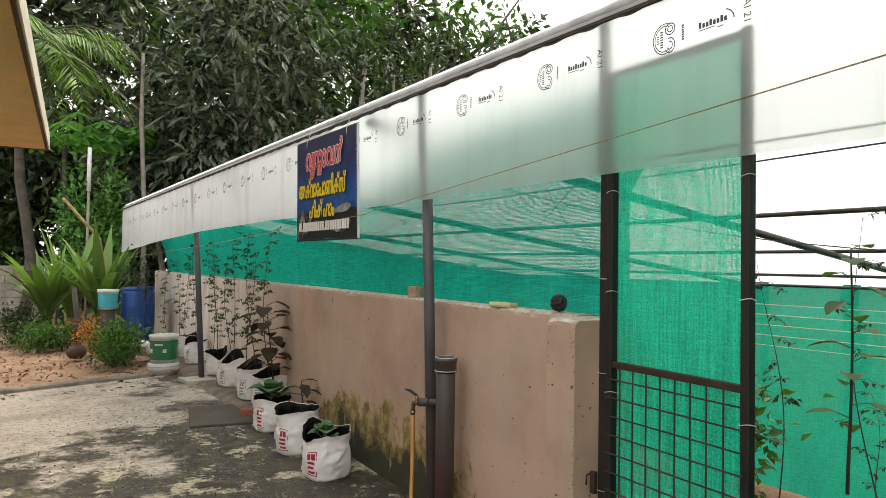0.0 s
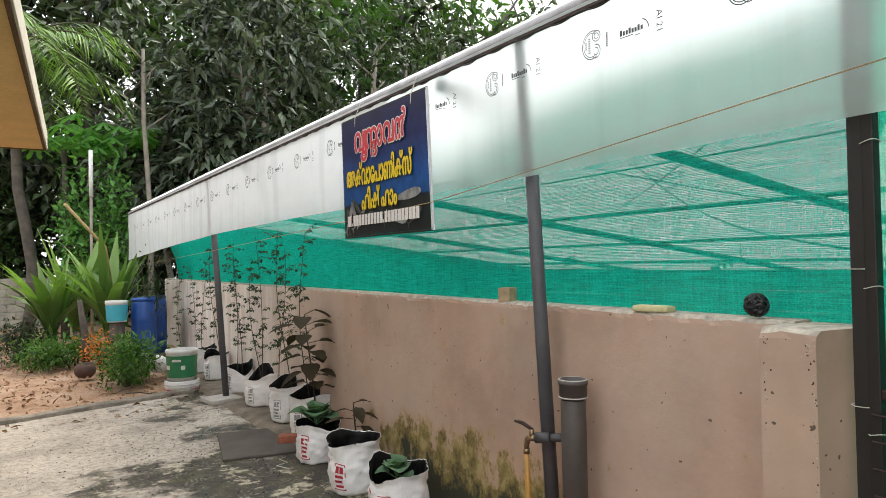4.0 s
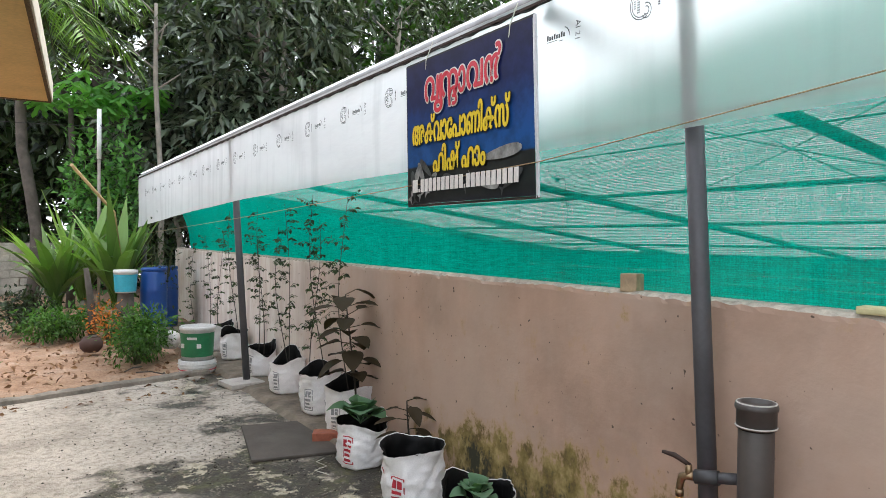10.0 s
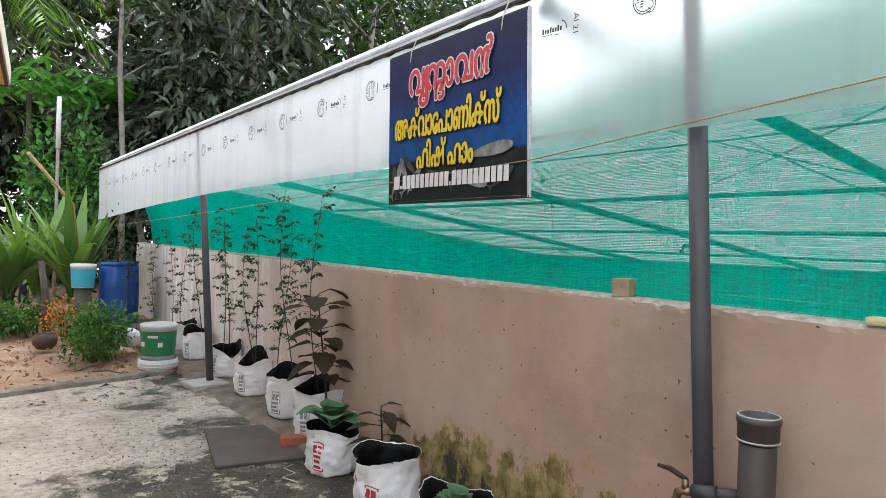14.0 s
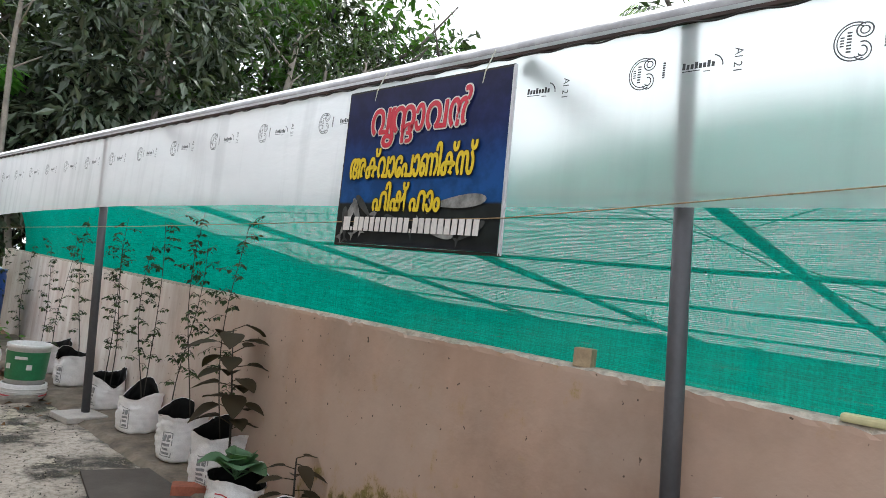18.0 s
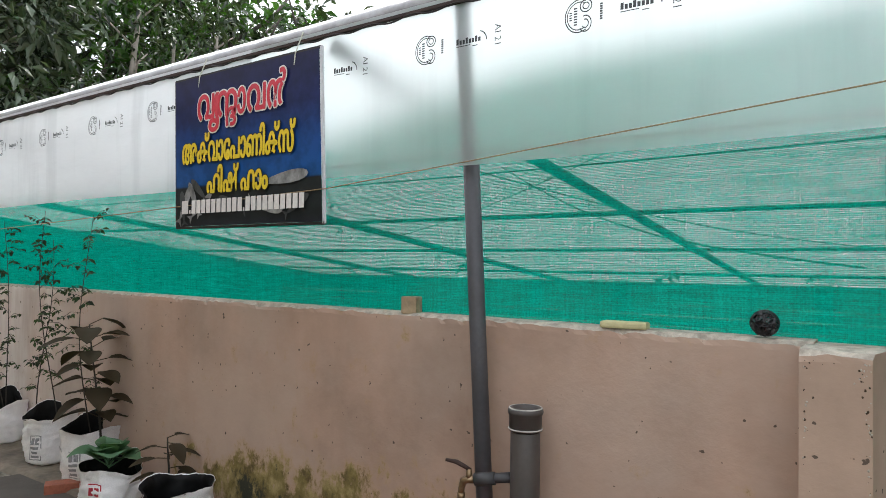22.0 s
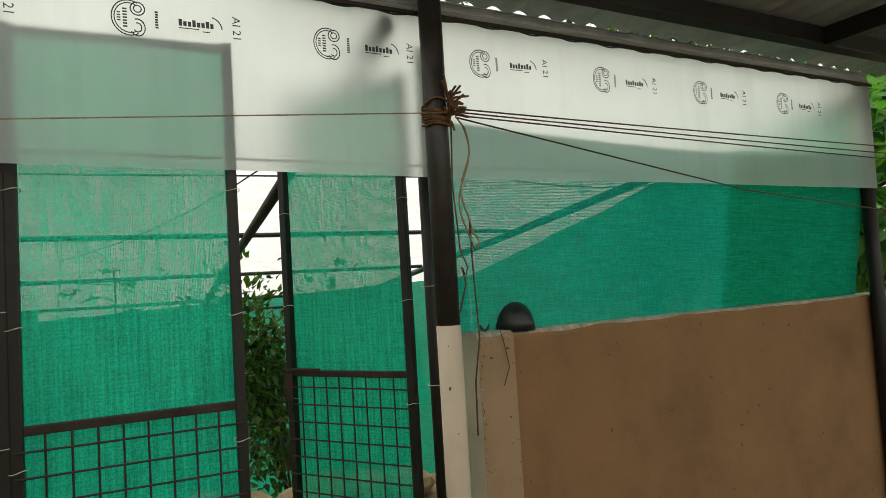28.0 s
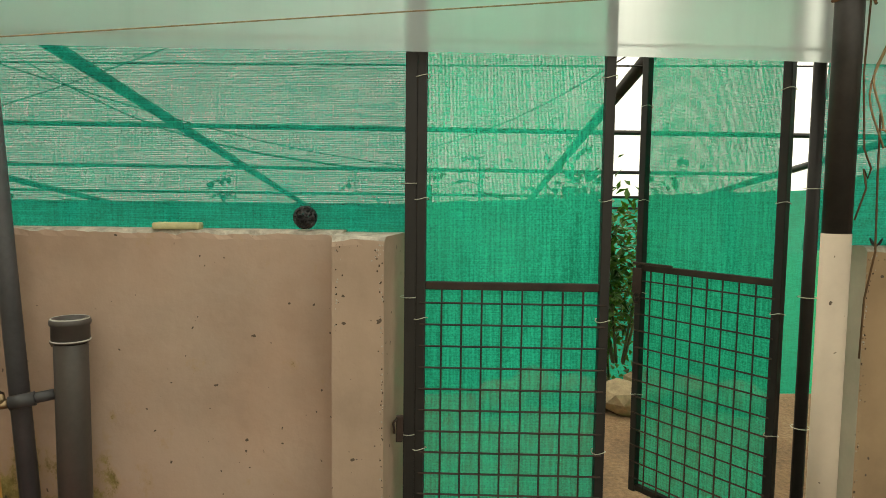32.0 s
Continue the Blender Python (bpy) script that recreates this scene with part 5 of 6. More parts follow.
# ---- planted sacks ----
def sack(at, r, h, seed, label, printed, open_up=0.05, slump=0.0):
    rnd = random.Random(seed)
    t = thing("grow_bag", label, "grow bag", "planted sacks along the wall", at=at)
    n, m = 56, 22
    back = radians(rnd.uniform(10, 60))
    b = bm_new()
    rings = []
    lobes = rnd.uniform(0, 6)
    for j in range(m + 1):
        v = j / m
        ring = []
        for k in range(n):
            a = 2 * math.pi * k / n
            sq = 1 / max(abs(math.cos(a)), abs(math.sin(a))) ** 0.35
            rr = r * sq * (0.92 + 0.10 * math.sin(math.pi * min(1, v * 1.1)) - slump * v * v * 0.25 + 0.13 * max(0, (v - 0.7) / 0.3) ** 1.5)
            rr += r * 0.11 * abs(noise.noise((math.cos(a) * 3.1 + seed, math.sin(a) * 3.1, v * 8))) - r * 0.06 * abs(noise.noise((math.cos(a) * 4.5, math.sin(a) * 4.5 + seed, v * 13)))
            rr += r * 0.11 * noise.noise((math.cos(a) * 2.2, math.sin(a) * 2.2, v * 4 + seed)) + r * 0.035 * noise.noise((math.cos(a) * 6, math.sin(a) * 6, v * 11 + seed)) + r * 0.02 * noise.noise((math.cos(a) * 13, math.sin(a) * 13, v * 22 + seed))
            z = h * v + (max(0, v - 0.55) / 0.45) * (open_up * (0.7 * math.sin(a * 2 + lobes) + 0.6 * math.sin(a * 3 + 2 * lobes)) + 0.75 * open_up * math.cos(a - back)) + 0.012 * noise.noise((a * 3, v * 2, seed + 5)) * v
            if j == 0:
                rr *= 0.93
            ring.append(b.verts.new((rr * math.cos(a), rr * math.sin(a), max(0.0, z))))
        rings.append(ring)
    for p, q in zip(rings, rings[1:]):
        for k in range(n):
            b.faces.new((p[k], p[(k + 1) % n], q[(k + 1) % n], q[k])).smooth = True
    b.faces.new(list(reversed(rings[0])))
    sk = part("sack", b, BAGW, t, "crumpled white woven sack")
    co = [v.co.copy() for v in sk.data.vertices]
    deep = int(m * 0.5)
    b = bm_new()
    ins = [[b.verts.new((p.x * (0.985 if jj == m else 0.95), p.y * (0.985 if jj == m else 0.95), p.z - 0.004 * (jj == m))) for p in co[jj * n:(jj + 1) * n]] for jj in range(m, deep, -1)]
    for p, q in zip(ins, ins[1:]):
        for k in range(n):
            b.faces.new((p[k], q[k], q[(k + 1) % n], p[(k + 1) % n])).smooth = True
    part("lining", b, BAGIN, t, "black inner lining")
    top = [(p.x, p.y, p.z) for p in co[(deep + 3) * n:(deep + 4) * n]]
    b = bm_new()
    c = b.verts.new((0, 0, h * 0.63))
    rim = [b.verts.new((x * 0.93, y * 0.93, h * 0.605 + 0.012 * noise.noise((x * 30, y * 30, 1)))) for x, y, z in top]
    mid = [b.verts.new((x * 0.5, y * 0.5, h * 0.625 + 0.02 * noise.noise((x * 40, y * 40, 3)))) for x, y, z in top]
    for k in range(n):
        b.faces.new((rim[k], rim[(k + 1) % n], mid[(k + 1) % n], mid[k]))
        b.faces.new((mid[k], mid[(k + 1) % n], c))
    part("soil", b, SOIL, t, "black potting soil")
    if printed:
        for k, (a0, z0, w, hh) in enumerate(((194, 0.04, 32, 0.006), (194, 0.2, 32, 0.006), (194, 0.04, 2.2, 0.166), (223.8, 0.04, 2.2, 0.166), (199, 0.145, 10, 0.042), (211, 0.145, 10, 0.042), (199, 0.115, 21, 0.017), (199, 0.085, 18, 0.017), (199, 0.055, 21, 0.016), (160, 0.2, 3, 0.03), (165, 0.19, 3, 0.03))):
            b = bm_new()
            prev = None
            steps = 8
            vs = sk.data.vertices
            for q in range(steps + 1):
                a = radians(a0 + w * q / steps) - t.rotation_euler.z
                k2 = int((a / (2 * math.pi)) * n) % n
                fr = (a / (2 * math.pi)) * n - math.floor((a / (2 * math.pi)) * n)
                row = []
                for zz in (z0, z0 + hh):
                    j = min(m - 1, int(zz / h * m))
                    fj = zz / h * m - j
                    def at2(jj, kk):
                        return vs[jj * n + kk % n].co
                    p = at2(j, k2).lerp(at2(j, k2 + 1), fr).lerp(at2(j + 1, k2).lerp(at2(j + 1, k2 + 1), fr), fj)
                    row.append(b.verts.new(p + Vector((p.x, p.y, 0)).normalized() * 0.003))
                if prev:
                    b.faces.new((prev[0], row[0], row[1], prev[1]))
                prev = row
            part("print", b, REDINK if printed > 1 else GREYINK, t, "faded print")
    return t


def rosette(at, n, L, W, mat, seed, label, name="cabbage_plant"):
    """A low plant of broad cupped leaves on stalks."""
    rnd = random.Random(seed)
    t = thing(name, label, "plant", at=at)
    for k in range(n):
        a = k * 2.4 + rnd.uniform(-0.3, 0.3)
        tilt = 0.35 + 0.75 * (k / n)
        ln = L * rnd.uniform(0.75, 1.1) * (0.65 + 0.4 * k / n)
        d = Vector((math.cos(a) * math.sin(tilt), math.sin(a) * math.sin(tilt), math.cos(tilt)))
        side = Vector((-math.sin(a), math.cos(a), 0))
        up = side.cross(d) * -1
        b = bm_new()
        root = Vector((0, 0, 0.02 + 0.05 * (1 - k / n)))
        tube(b, [root, root + d * ln * 0.5], 0.004, 5)
        prev = None
        for i in range(7):
            s = i / 6
            c = root + d * ln * (0.35 + 0.65 * s) - Vector((0, 0, 1)) * ln * 0.35 * s * s
            w = W * math.sin(math.pi * min(1, 0.12 + 0.8 * s)) ** 0.7 * (1 if s < 1 else 0.5)
            row = [b.verts.new(c + side * w * q / 2 + up * w * 0.16 * abs(q) + up * 0.006 * noise.noise((q * 3 + k, s * 5, seed))) for q in (-1, -0.5, 0, 0.5, 1)]
            if prev:
                for q in range(4):
                    b.faces.new((prev[q], prev[q + 1], row[q + 1], row[q])).smooth = True
            prev = row
        part("leaf", b, mat, t)
    return t


def big_leaf(b, root, d, L, W, seed, sag=0.3):
    d = d.normalized()
    side = d.cross(Vector((0, 0, 1))).normalized()
    up = side.cross(d)
    prev = None
    for i in range(8):
        s = i / 7
        c = root + d * L * s - Vector((0, 0, 1)) * L * sag * s * s
        w = W * (math.sin(math.pi * s ** 0.75) ** 0.85 + 0.02)
        row = [b.verts.new(c + side * w * q / 2 + up * (w * 0.12 * abs(q) + 0.004 * noise.noise((q * 3, s * 6, seed)))) for q in (-1, -0.5, 0, 0.5, 1)]
        if prev:
            for q in range(4):
                b.faces.new((prev[q], prev[q + 1], row[q + 1], row[q])).smooth = True
        prev = row


def tall_plant(at, h, n, L, W, mat, seed, label, name="brinjal_plant", lean=(0, 0), low=0.25):
    rnd = random.Random(seed)
    t = thing(name, label, "plant", at=at)
    b = bm_new()
    stem = [Vector((lean[0] * s + 0.012 * math.sin(5 * s), lean[1] * s + 0.012 * math.cos(4 * s), h * s)) for s in (k / 8 for k in range(9))]
    tube(b, stem, 0, 7, radii=[0.009 - 0.0006 * k for k in range(9)])
    part("stem", b, STEMD, t)
    for k in range(n):
        s = low + (1 - low) * k / (n - 1)
        i = min(7, int(s * 8))
        root = stem[i].lerp(stem[i + 1], s * 8 - i)
        a = k * 2.4 + rnd.uniform(-0.4, 0.4)
        d = Vector((math.cos(a), math.sin(a), rnd.uniform(0.1, 0.5)))
        ln = L * rnd.uniform(0.7, 1.15)
        b = bm_new()
        tip = root + d.normalized() * ln * 0.45
        tube(b, [root, tip], 0.003, 5)
        big_leaf(b, tip, Vector((d.x, d.y, rnd.uniform(-0.35, 0.1))), ln, W * rnd.uniform(0.8, 1.15), seed + k, rnd.uniform(0.1, 0.35))
        part("leaf", b, mat, t)
    return t


def climber(at, h, seed, label, n=70, lean=(0, 0), spread=0.13):
    """A thin wiry plant with small leaves in pinnate sprays."""
    rnd = random.Random(seed)
    at = (at[0], at[1], at[2] + ground_z(at[0]) + 0.03)
    t = thing("bean_plant", label, "plant", "thin plants along the wall", at=at)
    b = bm_new()
    ph = rnd.uniform(0, 6)
    stem = [Vector((lean[0] * s + 0.03 * math.sin(4 * s + ph), lean[1] * s + 0.05 * math.sin(5 * s + ph * 2), h * s)) for s in (k / 14 for k in range(15))]
    tube(b, stem, 0, 5, radii=[0.005 - 0.00025 * k for k in range(15)])
    base, ax = [], []
    for k in range(int(n / 6)):
        s = 0.22 + 0.78 * (k + rnd.random()) / (n / 6)
        i = min(13, int(min(s, 0.999) * 14))
        root = stem[i].lerp(stem[i + 1], min(s, 0.999) * 14 - i)
        a = rnd.uniform(0, 6.28)
        d = Vector((math.cos(a) * 0.6, math.sin(a), rnd.uniform(-0.2, 0.7)))
        ln = spread * rnd.uniform(0.5, 1.3)
        p = [root, root + d * ln * 0.5 + Vector((0, 0, 0.01)), root + d * ln - Vector((0, 0, 0.03))]
        tube(b, p, 0.0018, 4)
        for q in range(7):
            c = p[0].lerp(p[2], 0.3 + 0.7 * q / 6) + Vector((0, 0, 0.008))
            base.append(list(c))
            ax.append([d.y * (1 if q % 2 else -1) + rnd.uniform(-0.4, 0.4), -d.x * (1 if q % 2 else -1) + rnd.uniform(-0.4, 0.4), rnd.uniform(-0.9, 0.1)])
    part("stem", b, STEMD, t)
    rng = np.random.default_rng(seed)
    L = rng.uniform(0.028, 0.052, len(base))
    leaf_cloud("leaves", base, ax, L, L * 0.55, LF_BEAN, t, seed=seed)
    return t


SACKS = [  # x, y, z, radius, height, print, opening, slump
    (2.15, 4.74, 0.0, 0.15, 0.31, 2, 0.035, 0.0), (2.20, 5.40, 0.0, 0.152, 0.33, 2, 0.02, -0.1), (2.27, 6.16, 0.0, 0.148, 0.28, 2, 0.03, 0.0),
    (2.45, 6.74, 0.045, 0.155, 0.34, 1, 0.03, -0.2), (2.49, 7.34, 0.045, 0.16, 0.33, 1, 0.03, -0.1), (2.5, 8.15, 0.045, 0.15, 0.3, 1, 0.05, 0.0),
    (2.53, 9.0, 0.045, 0.15, 0.28, 1, 0.05, 0.3), (2.56, 10.05, 0.045, 0.15, 0.31, 1, 0.035, 0.2), (2.58, 10.75, 0.045, 0.15, 0.31, 1, 0.03, 0.1)]
for k, (x, y, z, r, h, pr, op, sl) in enumerate(SACKS):
    sack((x, y, z), r, h, 20 + k, "white woven sack with red print, filled with soil" if pr == 2 else "creased white woven sack filled with black soil", pr, op, sl)
rosette((2.14, 4.74, 0.22), 11, 0.18, 0.115, LF_CABBAGE, 2, "young cabbage plant in a white sack")
rosette((2.26, 6.16, 0.23), 12, 0.27, 0.2, LF_CABBAGE, 5, "broad-leaved cabbage plant in a white sack")
tall_plant((2.40, 5.80, 0.0), 0.46, 9, 0.15, 0.085, LF_BRINJAL, 9, "small purple-leaved plant at the wall foot", "purple_plant", low=0.5)
tall_plant((2.40, 6.47, 0.0), 1.04, 22, 0.20, 0.14, LF_BRINJAL, 12, "tall dark-leaved brinjal plant beside the white sacks", lean=(-0.02, 0.17), low=0.42)
CL = [(2.44, 6.75, 1.5), (2.47, 7.3, 1.55), (2.5, 7.5, 1.35), (2.5, 8.1, 1.5), (2.51, 8.25, 1.3), (2.53, 9.0, 1.5), (2.55, 9.1, 1.3), (2.56, 10.0, 1.5), (2.58, 10.7, 1.45), (2.62, 11.4, 1.4), (2.64, 12.3, 1.3)]
for k, (x, y, h) in enumerate(CL):
    climber((x, y, 0.24 if k < 8 else 0.05), h, 40 + k, "thin wiry climbing plant with small dark leaves", 130, (-0.04, 0.12 * math.sin(k * 2.1)), 0.15)
cord("bag_string", [(2.1, 6.35, 0.006), (2.02, 6.3, 0.01), (2.05, 6.2, 0.006), (1.95, 6.15, 0.012), (2.0, 6.05, 0.006)], 0.003, CORD_PALE, "pale string scrap on the yard floor", "string")

# ---- buckets, barrel, far corner ----
bk = thing("paint_bucket", "white paint bucket with a green label", "bucket", at=(2.07, 9.7, 0.0))
b = bm_new()
lathe(b, [(0.0, 0.0), (0.175, 0.0), (0.185, 0.02), (0.192, 0.13), (0.17, 0.135)], seg=30)
part("lower_rim", b, WHITEPL, bk, "stacked white bucket rim")
b = bm_new()
lathe(b, [(0.0, 0.13), (0.158, 0.13), (0.172, 0.45), (0.182, 0.455), (0.182, 0.485), (0.173, 0.49), (0.165, 0.485), (0.15, 0.16), (0.0, 0.15)], seg=30)
part("tub", b, WHITEPL, bk)
b = bm_new()
lathe(b, [(0.1615, 0.175), (0.1735, 0.425)], seg=30)
part("label", b, GREENPL, bk, "green printed label")
for z in (0.03, 0.06, 0.09):
    b = bm_new()
    lathe(b, [(0.185 + z * 0.06, z), (0.194 + z * 0.06, z + 0.006), (0.185 + z * 0.06, z + 0.012)], seg=30)
    part("rib", b, REDINK if z < 0.05 else WHITEPL, bk)
for a, w, z0, z1 in ((20, 0.022, 0.27, 0.315), (82, 0.022, 0.27, 0.315), (58, 0.05, 0.36, 0.385)):
    b = bm_new()
    box(b, -0.176, -0.168, -w, w, z0, z1, 0.001, pose(0, 0, 0, 0, 0, a))
    part("label_mark", b, WHITEPL, bk)
b = bm_new()
lathe(b, [(0.0, 0), (0.13, 0.0), (0.15, 0.3), (0.158, 0.305), (0.158, 0.33), (0.148, 0.33), (0.13, 0.05), (0, 0.05)], (2.2, 10.35, 0.0), 24)
tagged(obj("white_bucket", b, WHITEPL), "plain white plastic bucket behind the sacks", "bucket")
for k, (x, y) in enumerate(((2.2, 13.0), (2.45, 13.45))):
    br = thing("barrel", "blue plastic barrel standing by the wall", "barrel", "blue barrels", at=(x, y, 0.04))
    b = bm_new()
    lathe(b, [(0.0, -0.06), (0.165, -0.06), (0.18, 0.04), (0.186, 0.25), (0.191, 0.27), (0.186, 0.29), (0.186, 0.58), (0.191, 0.60), (0.186, 0.62), (0.18, 0.84), (0.165, 0.88), (0.16, 0.89)], seg=32)
    part("body", b, BLUEPL, br)
    b = bm_new()
    lathe(b, [(0.172, 0.885), (0.18, 0.89), (0.18, 0.925), (0.17, 0.935), (0.0, 0.94)], seg=32)
    part("lid", b, BLUEPL, br)
cb = thing("cyan_bucket", "white bucket with a cyan label on a stump", "bucket", at=(1.8, 12.9, 0.62))
b = bm_new()
lathe(b, [(0.0, 0.0), (0.14, 0.0), (0.158, 0.28), (0.166, 0.285), (0.166, 0.33), (0.0, 0.335)], seg=28)
part("tub", b, WHITEPL, cb)
b = bm_new()
lathe(b, [(0.143, 0.02), (0.1595, 0.265)], seg=28)
part("label", b, CYANPL, cb, "cyan printed label")
b = bm_new()
lathe(b, [(0.0, 0.62), (0.11, 0.62), (0.12, 0.3), (0.15, -0.03)], (1.8, 12.9, 0), 12)
tagged(obj("stump", b, BARK), "weathered grey tree stump", "stump")
b = bm_new()
tube(b, [(1.38, 12.9, -0.03), (1.36, 12.95, 0.5), (1.3, 13.0, 0.98)], 0, 10, radii=[0.055, 0.05, 0.035])
tagged(obj("stump", b, BARK), "broken grey wooden stake", "stump")
b = bm_new()
lathe(b, [(0, 0), (0.08, 0.0), (0.13, 0.06), (0.135, 0.12), (0.1, 0.18), (0.075, 0.19), (0.08, 0.2), (0.0, 0.17)], (1.25, 11.7, -0.02), 20)
tagged(obj("clay_pot", b, CLAYPOT), "dark round clay pot on the earth", "pot")
b = bm_new()
for k in range(3):
    rndk = random.Random(k)
    r = bmesh.ops.create_icosphere(b, subdivisions=2, radius=0.13)
    bmesh.ops.transform(b, matrix=Matrix.Translation((2.0 + rndk.uniform(-0.1, 0.1), 11.1 + rndk.uniform(-0.15, 0.15), 0.12 + rndk.uniform(-0.02, 0.12))) @ Matrix.Diagonal((1, 1, 0.8, 1)), verts=r["verts"])
for v in b.verts:
    v.co += Vector((1, 1, 1)) * 0.02 * noise.noise(v.co * 14)
tagged(obj("plastic_bag", b, BAGW), "crumpled white plastic bag by the bucket", "bag")
# far block wall
b = bm_new()
box(b, -9, 2.2, 21.6, 21.8, -0.05, 1.25)
fw = tagged(obj("wall_far", b, FARBLOCK), "old mossy block wall at the garden's end", "wall", kind="structure")
bmb = bm_new()
box(bmb, -0.195, 0.195, -0.02, 0.02, -0.09, 0.09, 0.012)
bme = bpy.data.meshes.new("block")
bmb.to_mesh(bme)
bmb.free()
bme.materials.append(FARBLOCK)
for r in range(6):
    for c in range(27):
        o = new("block", bme)
        o.parent = fw
        o.location = (-8.7 + 0.405 * c + 0.2 * (r % 2), 21.59, 0.1 + 0.195 * r)
b = bm_new()
tube(b, [(2.15, 15.0, 1.4 - 1.43), (1.8, 14.2, 1.82), (1.13, 13.2, 2.45)], 0.024, 8)
tagged(obj("bamboo_pole", b, BAMBOO), "dry bamboo pole leaning among the plants", "pole")
b = bm_new()
tube(b, [(1.82, 16.5, -0.03), (1.82, 16.5, 2.95)], 0.03, 10)
up = tagged(obj("utility_pole", b, BARKP), "thin grey pole with a pale upper length", "pole")
b = bm_new()
tube(b, [(1.82, 16.5, 2.9), (1.82, 16.5, 3.84)], 0.042, 10)
part("cap", b, WHITEPL, up, "pale plastic sleeve")
cord("service_wire", [(1.82, 16.5, 3.55), (2.7, 14.5, 2.44)], 0.006, STEEL, "thin wire from the pole to the roof", "wire")
cord("service_wire", [(1.82, 16.5, 3.5), (-3.0, 17.0, 3.4)], 0.006, STEEL, "thin wire strung across the garden", "wire")

# strap-leaved clumps
for k, (x, y, n, L) in enumerate(((1.85, 14.2, 32, 2.45), (1.0, 14.3, 34, 2.1), (1.45, 15.2, 26, 2.4))):
    rk = random.Random(60 + k)
    t = thing("young_palm", "clump of young palms with long strap leaves", "palm", "young palms", at=(x, y, 0))
    b = bm_new()
    tube(b, [(0, 0, -0.02), (0, 0, 0.35)], 0, 9, radii=[0.09, 0.06])
    part("stem", b, BARKP, t)
    b = bm_new()
    for q in range(n):
        a = q * 2.4
        blade(b, (0, 0, 0.25), (math.cos(a), math.sin(a), 0), L * rk.uniform(0.55, 1.0), rk.uniform(0.12, 0.22), rk.uniform(0.05, 0.85))
    part("fronds", b, LF_PALM, t)
bush("fern_bush", (1.05, 13.0, 0), (0.62, 0.5, 0.34), LF_FERN, 71, "low feathery green shrub on the earth", 1900, (0.08, 0.03), up=0.15)
bush("fern_bush", (1.75, 11.0, 0), (0.45, 0.55, 0.4), LF_FERN, 72, "low feathery green shrub on the earth", 1900, (0.08, 0.03), up=0.15)
bush("fern_bush", (1.6, 10.5, 0), (0.34, 0.3, 0.26), LF_FERN, 73, "low feathery green shrub on the earth", 900, (0.06, 0.018), up=0.15)
bush("marigold_bush", (1.5, 12.1, 0), (0.28, 0.28, 0.42), LF_ORANGE, 74, "small shrub with orange flowers", 420, (0.05, 0.03))
bush("fern_bush", (0.5, 14.0, 0), (0.5, 0.5, 0.5), LF_SHADED, 75, "dark leafy shrub beside the path", 1000, (0.08, 0.04))
bush("fern_bush", (-0.8, 16.0, 0), (0.8, 0.8, 0.45), LF_MID, 76, "leafy green shrub before the far wall", 1300, (0.12, 0.06))
bush("fern_bush", (0.1, 10.6, 0), (0.25, 0.3, 0.25), LF_MID, 77, "small green weed at the yard edge", 400, (0.06, 0.025))
bush("tendril_bush", (2.32, 13.1, 0.4), (0.25, 0.4, 0.9), LF_BEAN, 78, "thin dark plant before the blue barrels", 420, (0.06, 0.03))
for k, (x, y, sx, sz, n) in enumerate(((1.75, 17.5, 0.55, 2.9, 900), (2.4, 17.7, 0.6, 3.1, 1000), (0.4, 22.9, 1.2, 3.4, 500), (3.6, 21.0, 0.9, 3.6, 420))):
    bush("tapioca_shrub", (x, y, 0), (sx, sx, sz), LF_LIGHT if k < 2 else LF_MID, 80 + k, "tall bright green leafy shrub", n, (0.17, 0.1), stems=14)


def papaya(at, h, seed, label, n=12, R=0.5):
    """A thin trunk with a crown of lobed leaves on long stalks."""
    rnd = random.Random(seed)
    t = thing("papaya_tree", label, "tree", at=at)
    b = bm_new()
    tube(b, [(0, 0, -0.05), (0.05, 0, h * 0.5), (0, 0, h)], 0, 9, radii=[0.09, 0.07, 0.05])
    part("trunk", b, BARK, t)
    for k in range(n):
        a, lift = k * 2.4, rnd.uniform(-0.1, 0.6)
        d = Vector((math.cos(a), math.sin(a), lift)).normalized()
        tip = Vector((0, 0, h)) + d * rnd.uniform(0.5, 1.0)
        b = bm_new()
        tube(b, [(0, 0, h - 0.1), tip], 0.012, 5)
        hub = b.verts.new(tip)
        for q in range(9):
            aa = a + radians(-140 + 35 * q)
            o = Vector((math.cos(aa), math.sin(aa), -0.75 + 0.4 * rnd.random()))
            sd = Vector((-math.sin(aa), math.cos(aa), 0))
            r0 = R * rnd.uniform(0.75, 1.1)
            v = [b.verts.new(tip + o * r0 * f + sd * w * R) for f, w in ((0.45, 0.13), (0.7, 0.05), (0.8, 0.15), (1.0, 0.0), (0.8, -0.15), (0.7, -0.05), (0.45, -0.13))]
            for e in range(6):
                b.faces.new((hub, v[e], v[e + 1]))
        part("leaf", b, LF_PAPAYA, t)
    return t


papaya((1.45, 18.0, 0), 4.15, 91, "papaya tree with lobed light green leaves", 20, 0.4)
papaya((2.45, 18.3, 0), 4.4, 92, "papaya tree with lobed light green leaves", 22, 0.4)

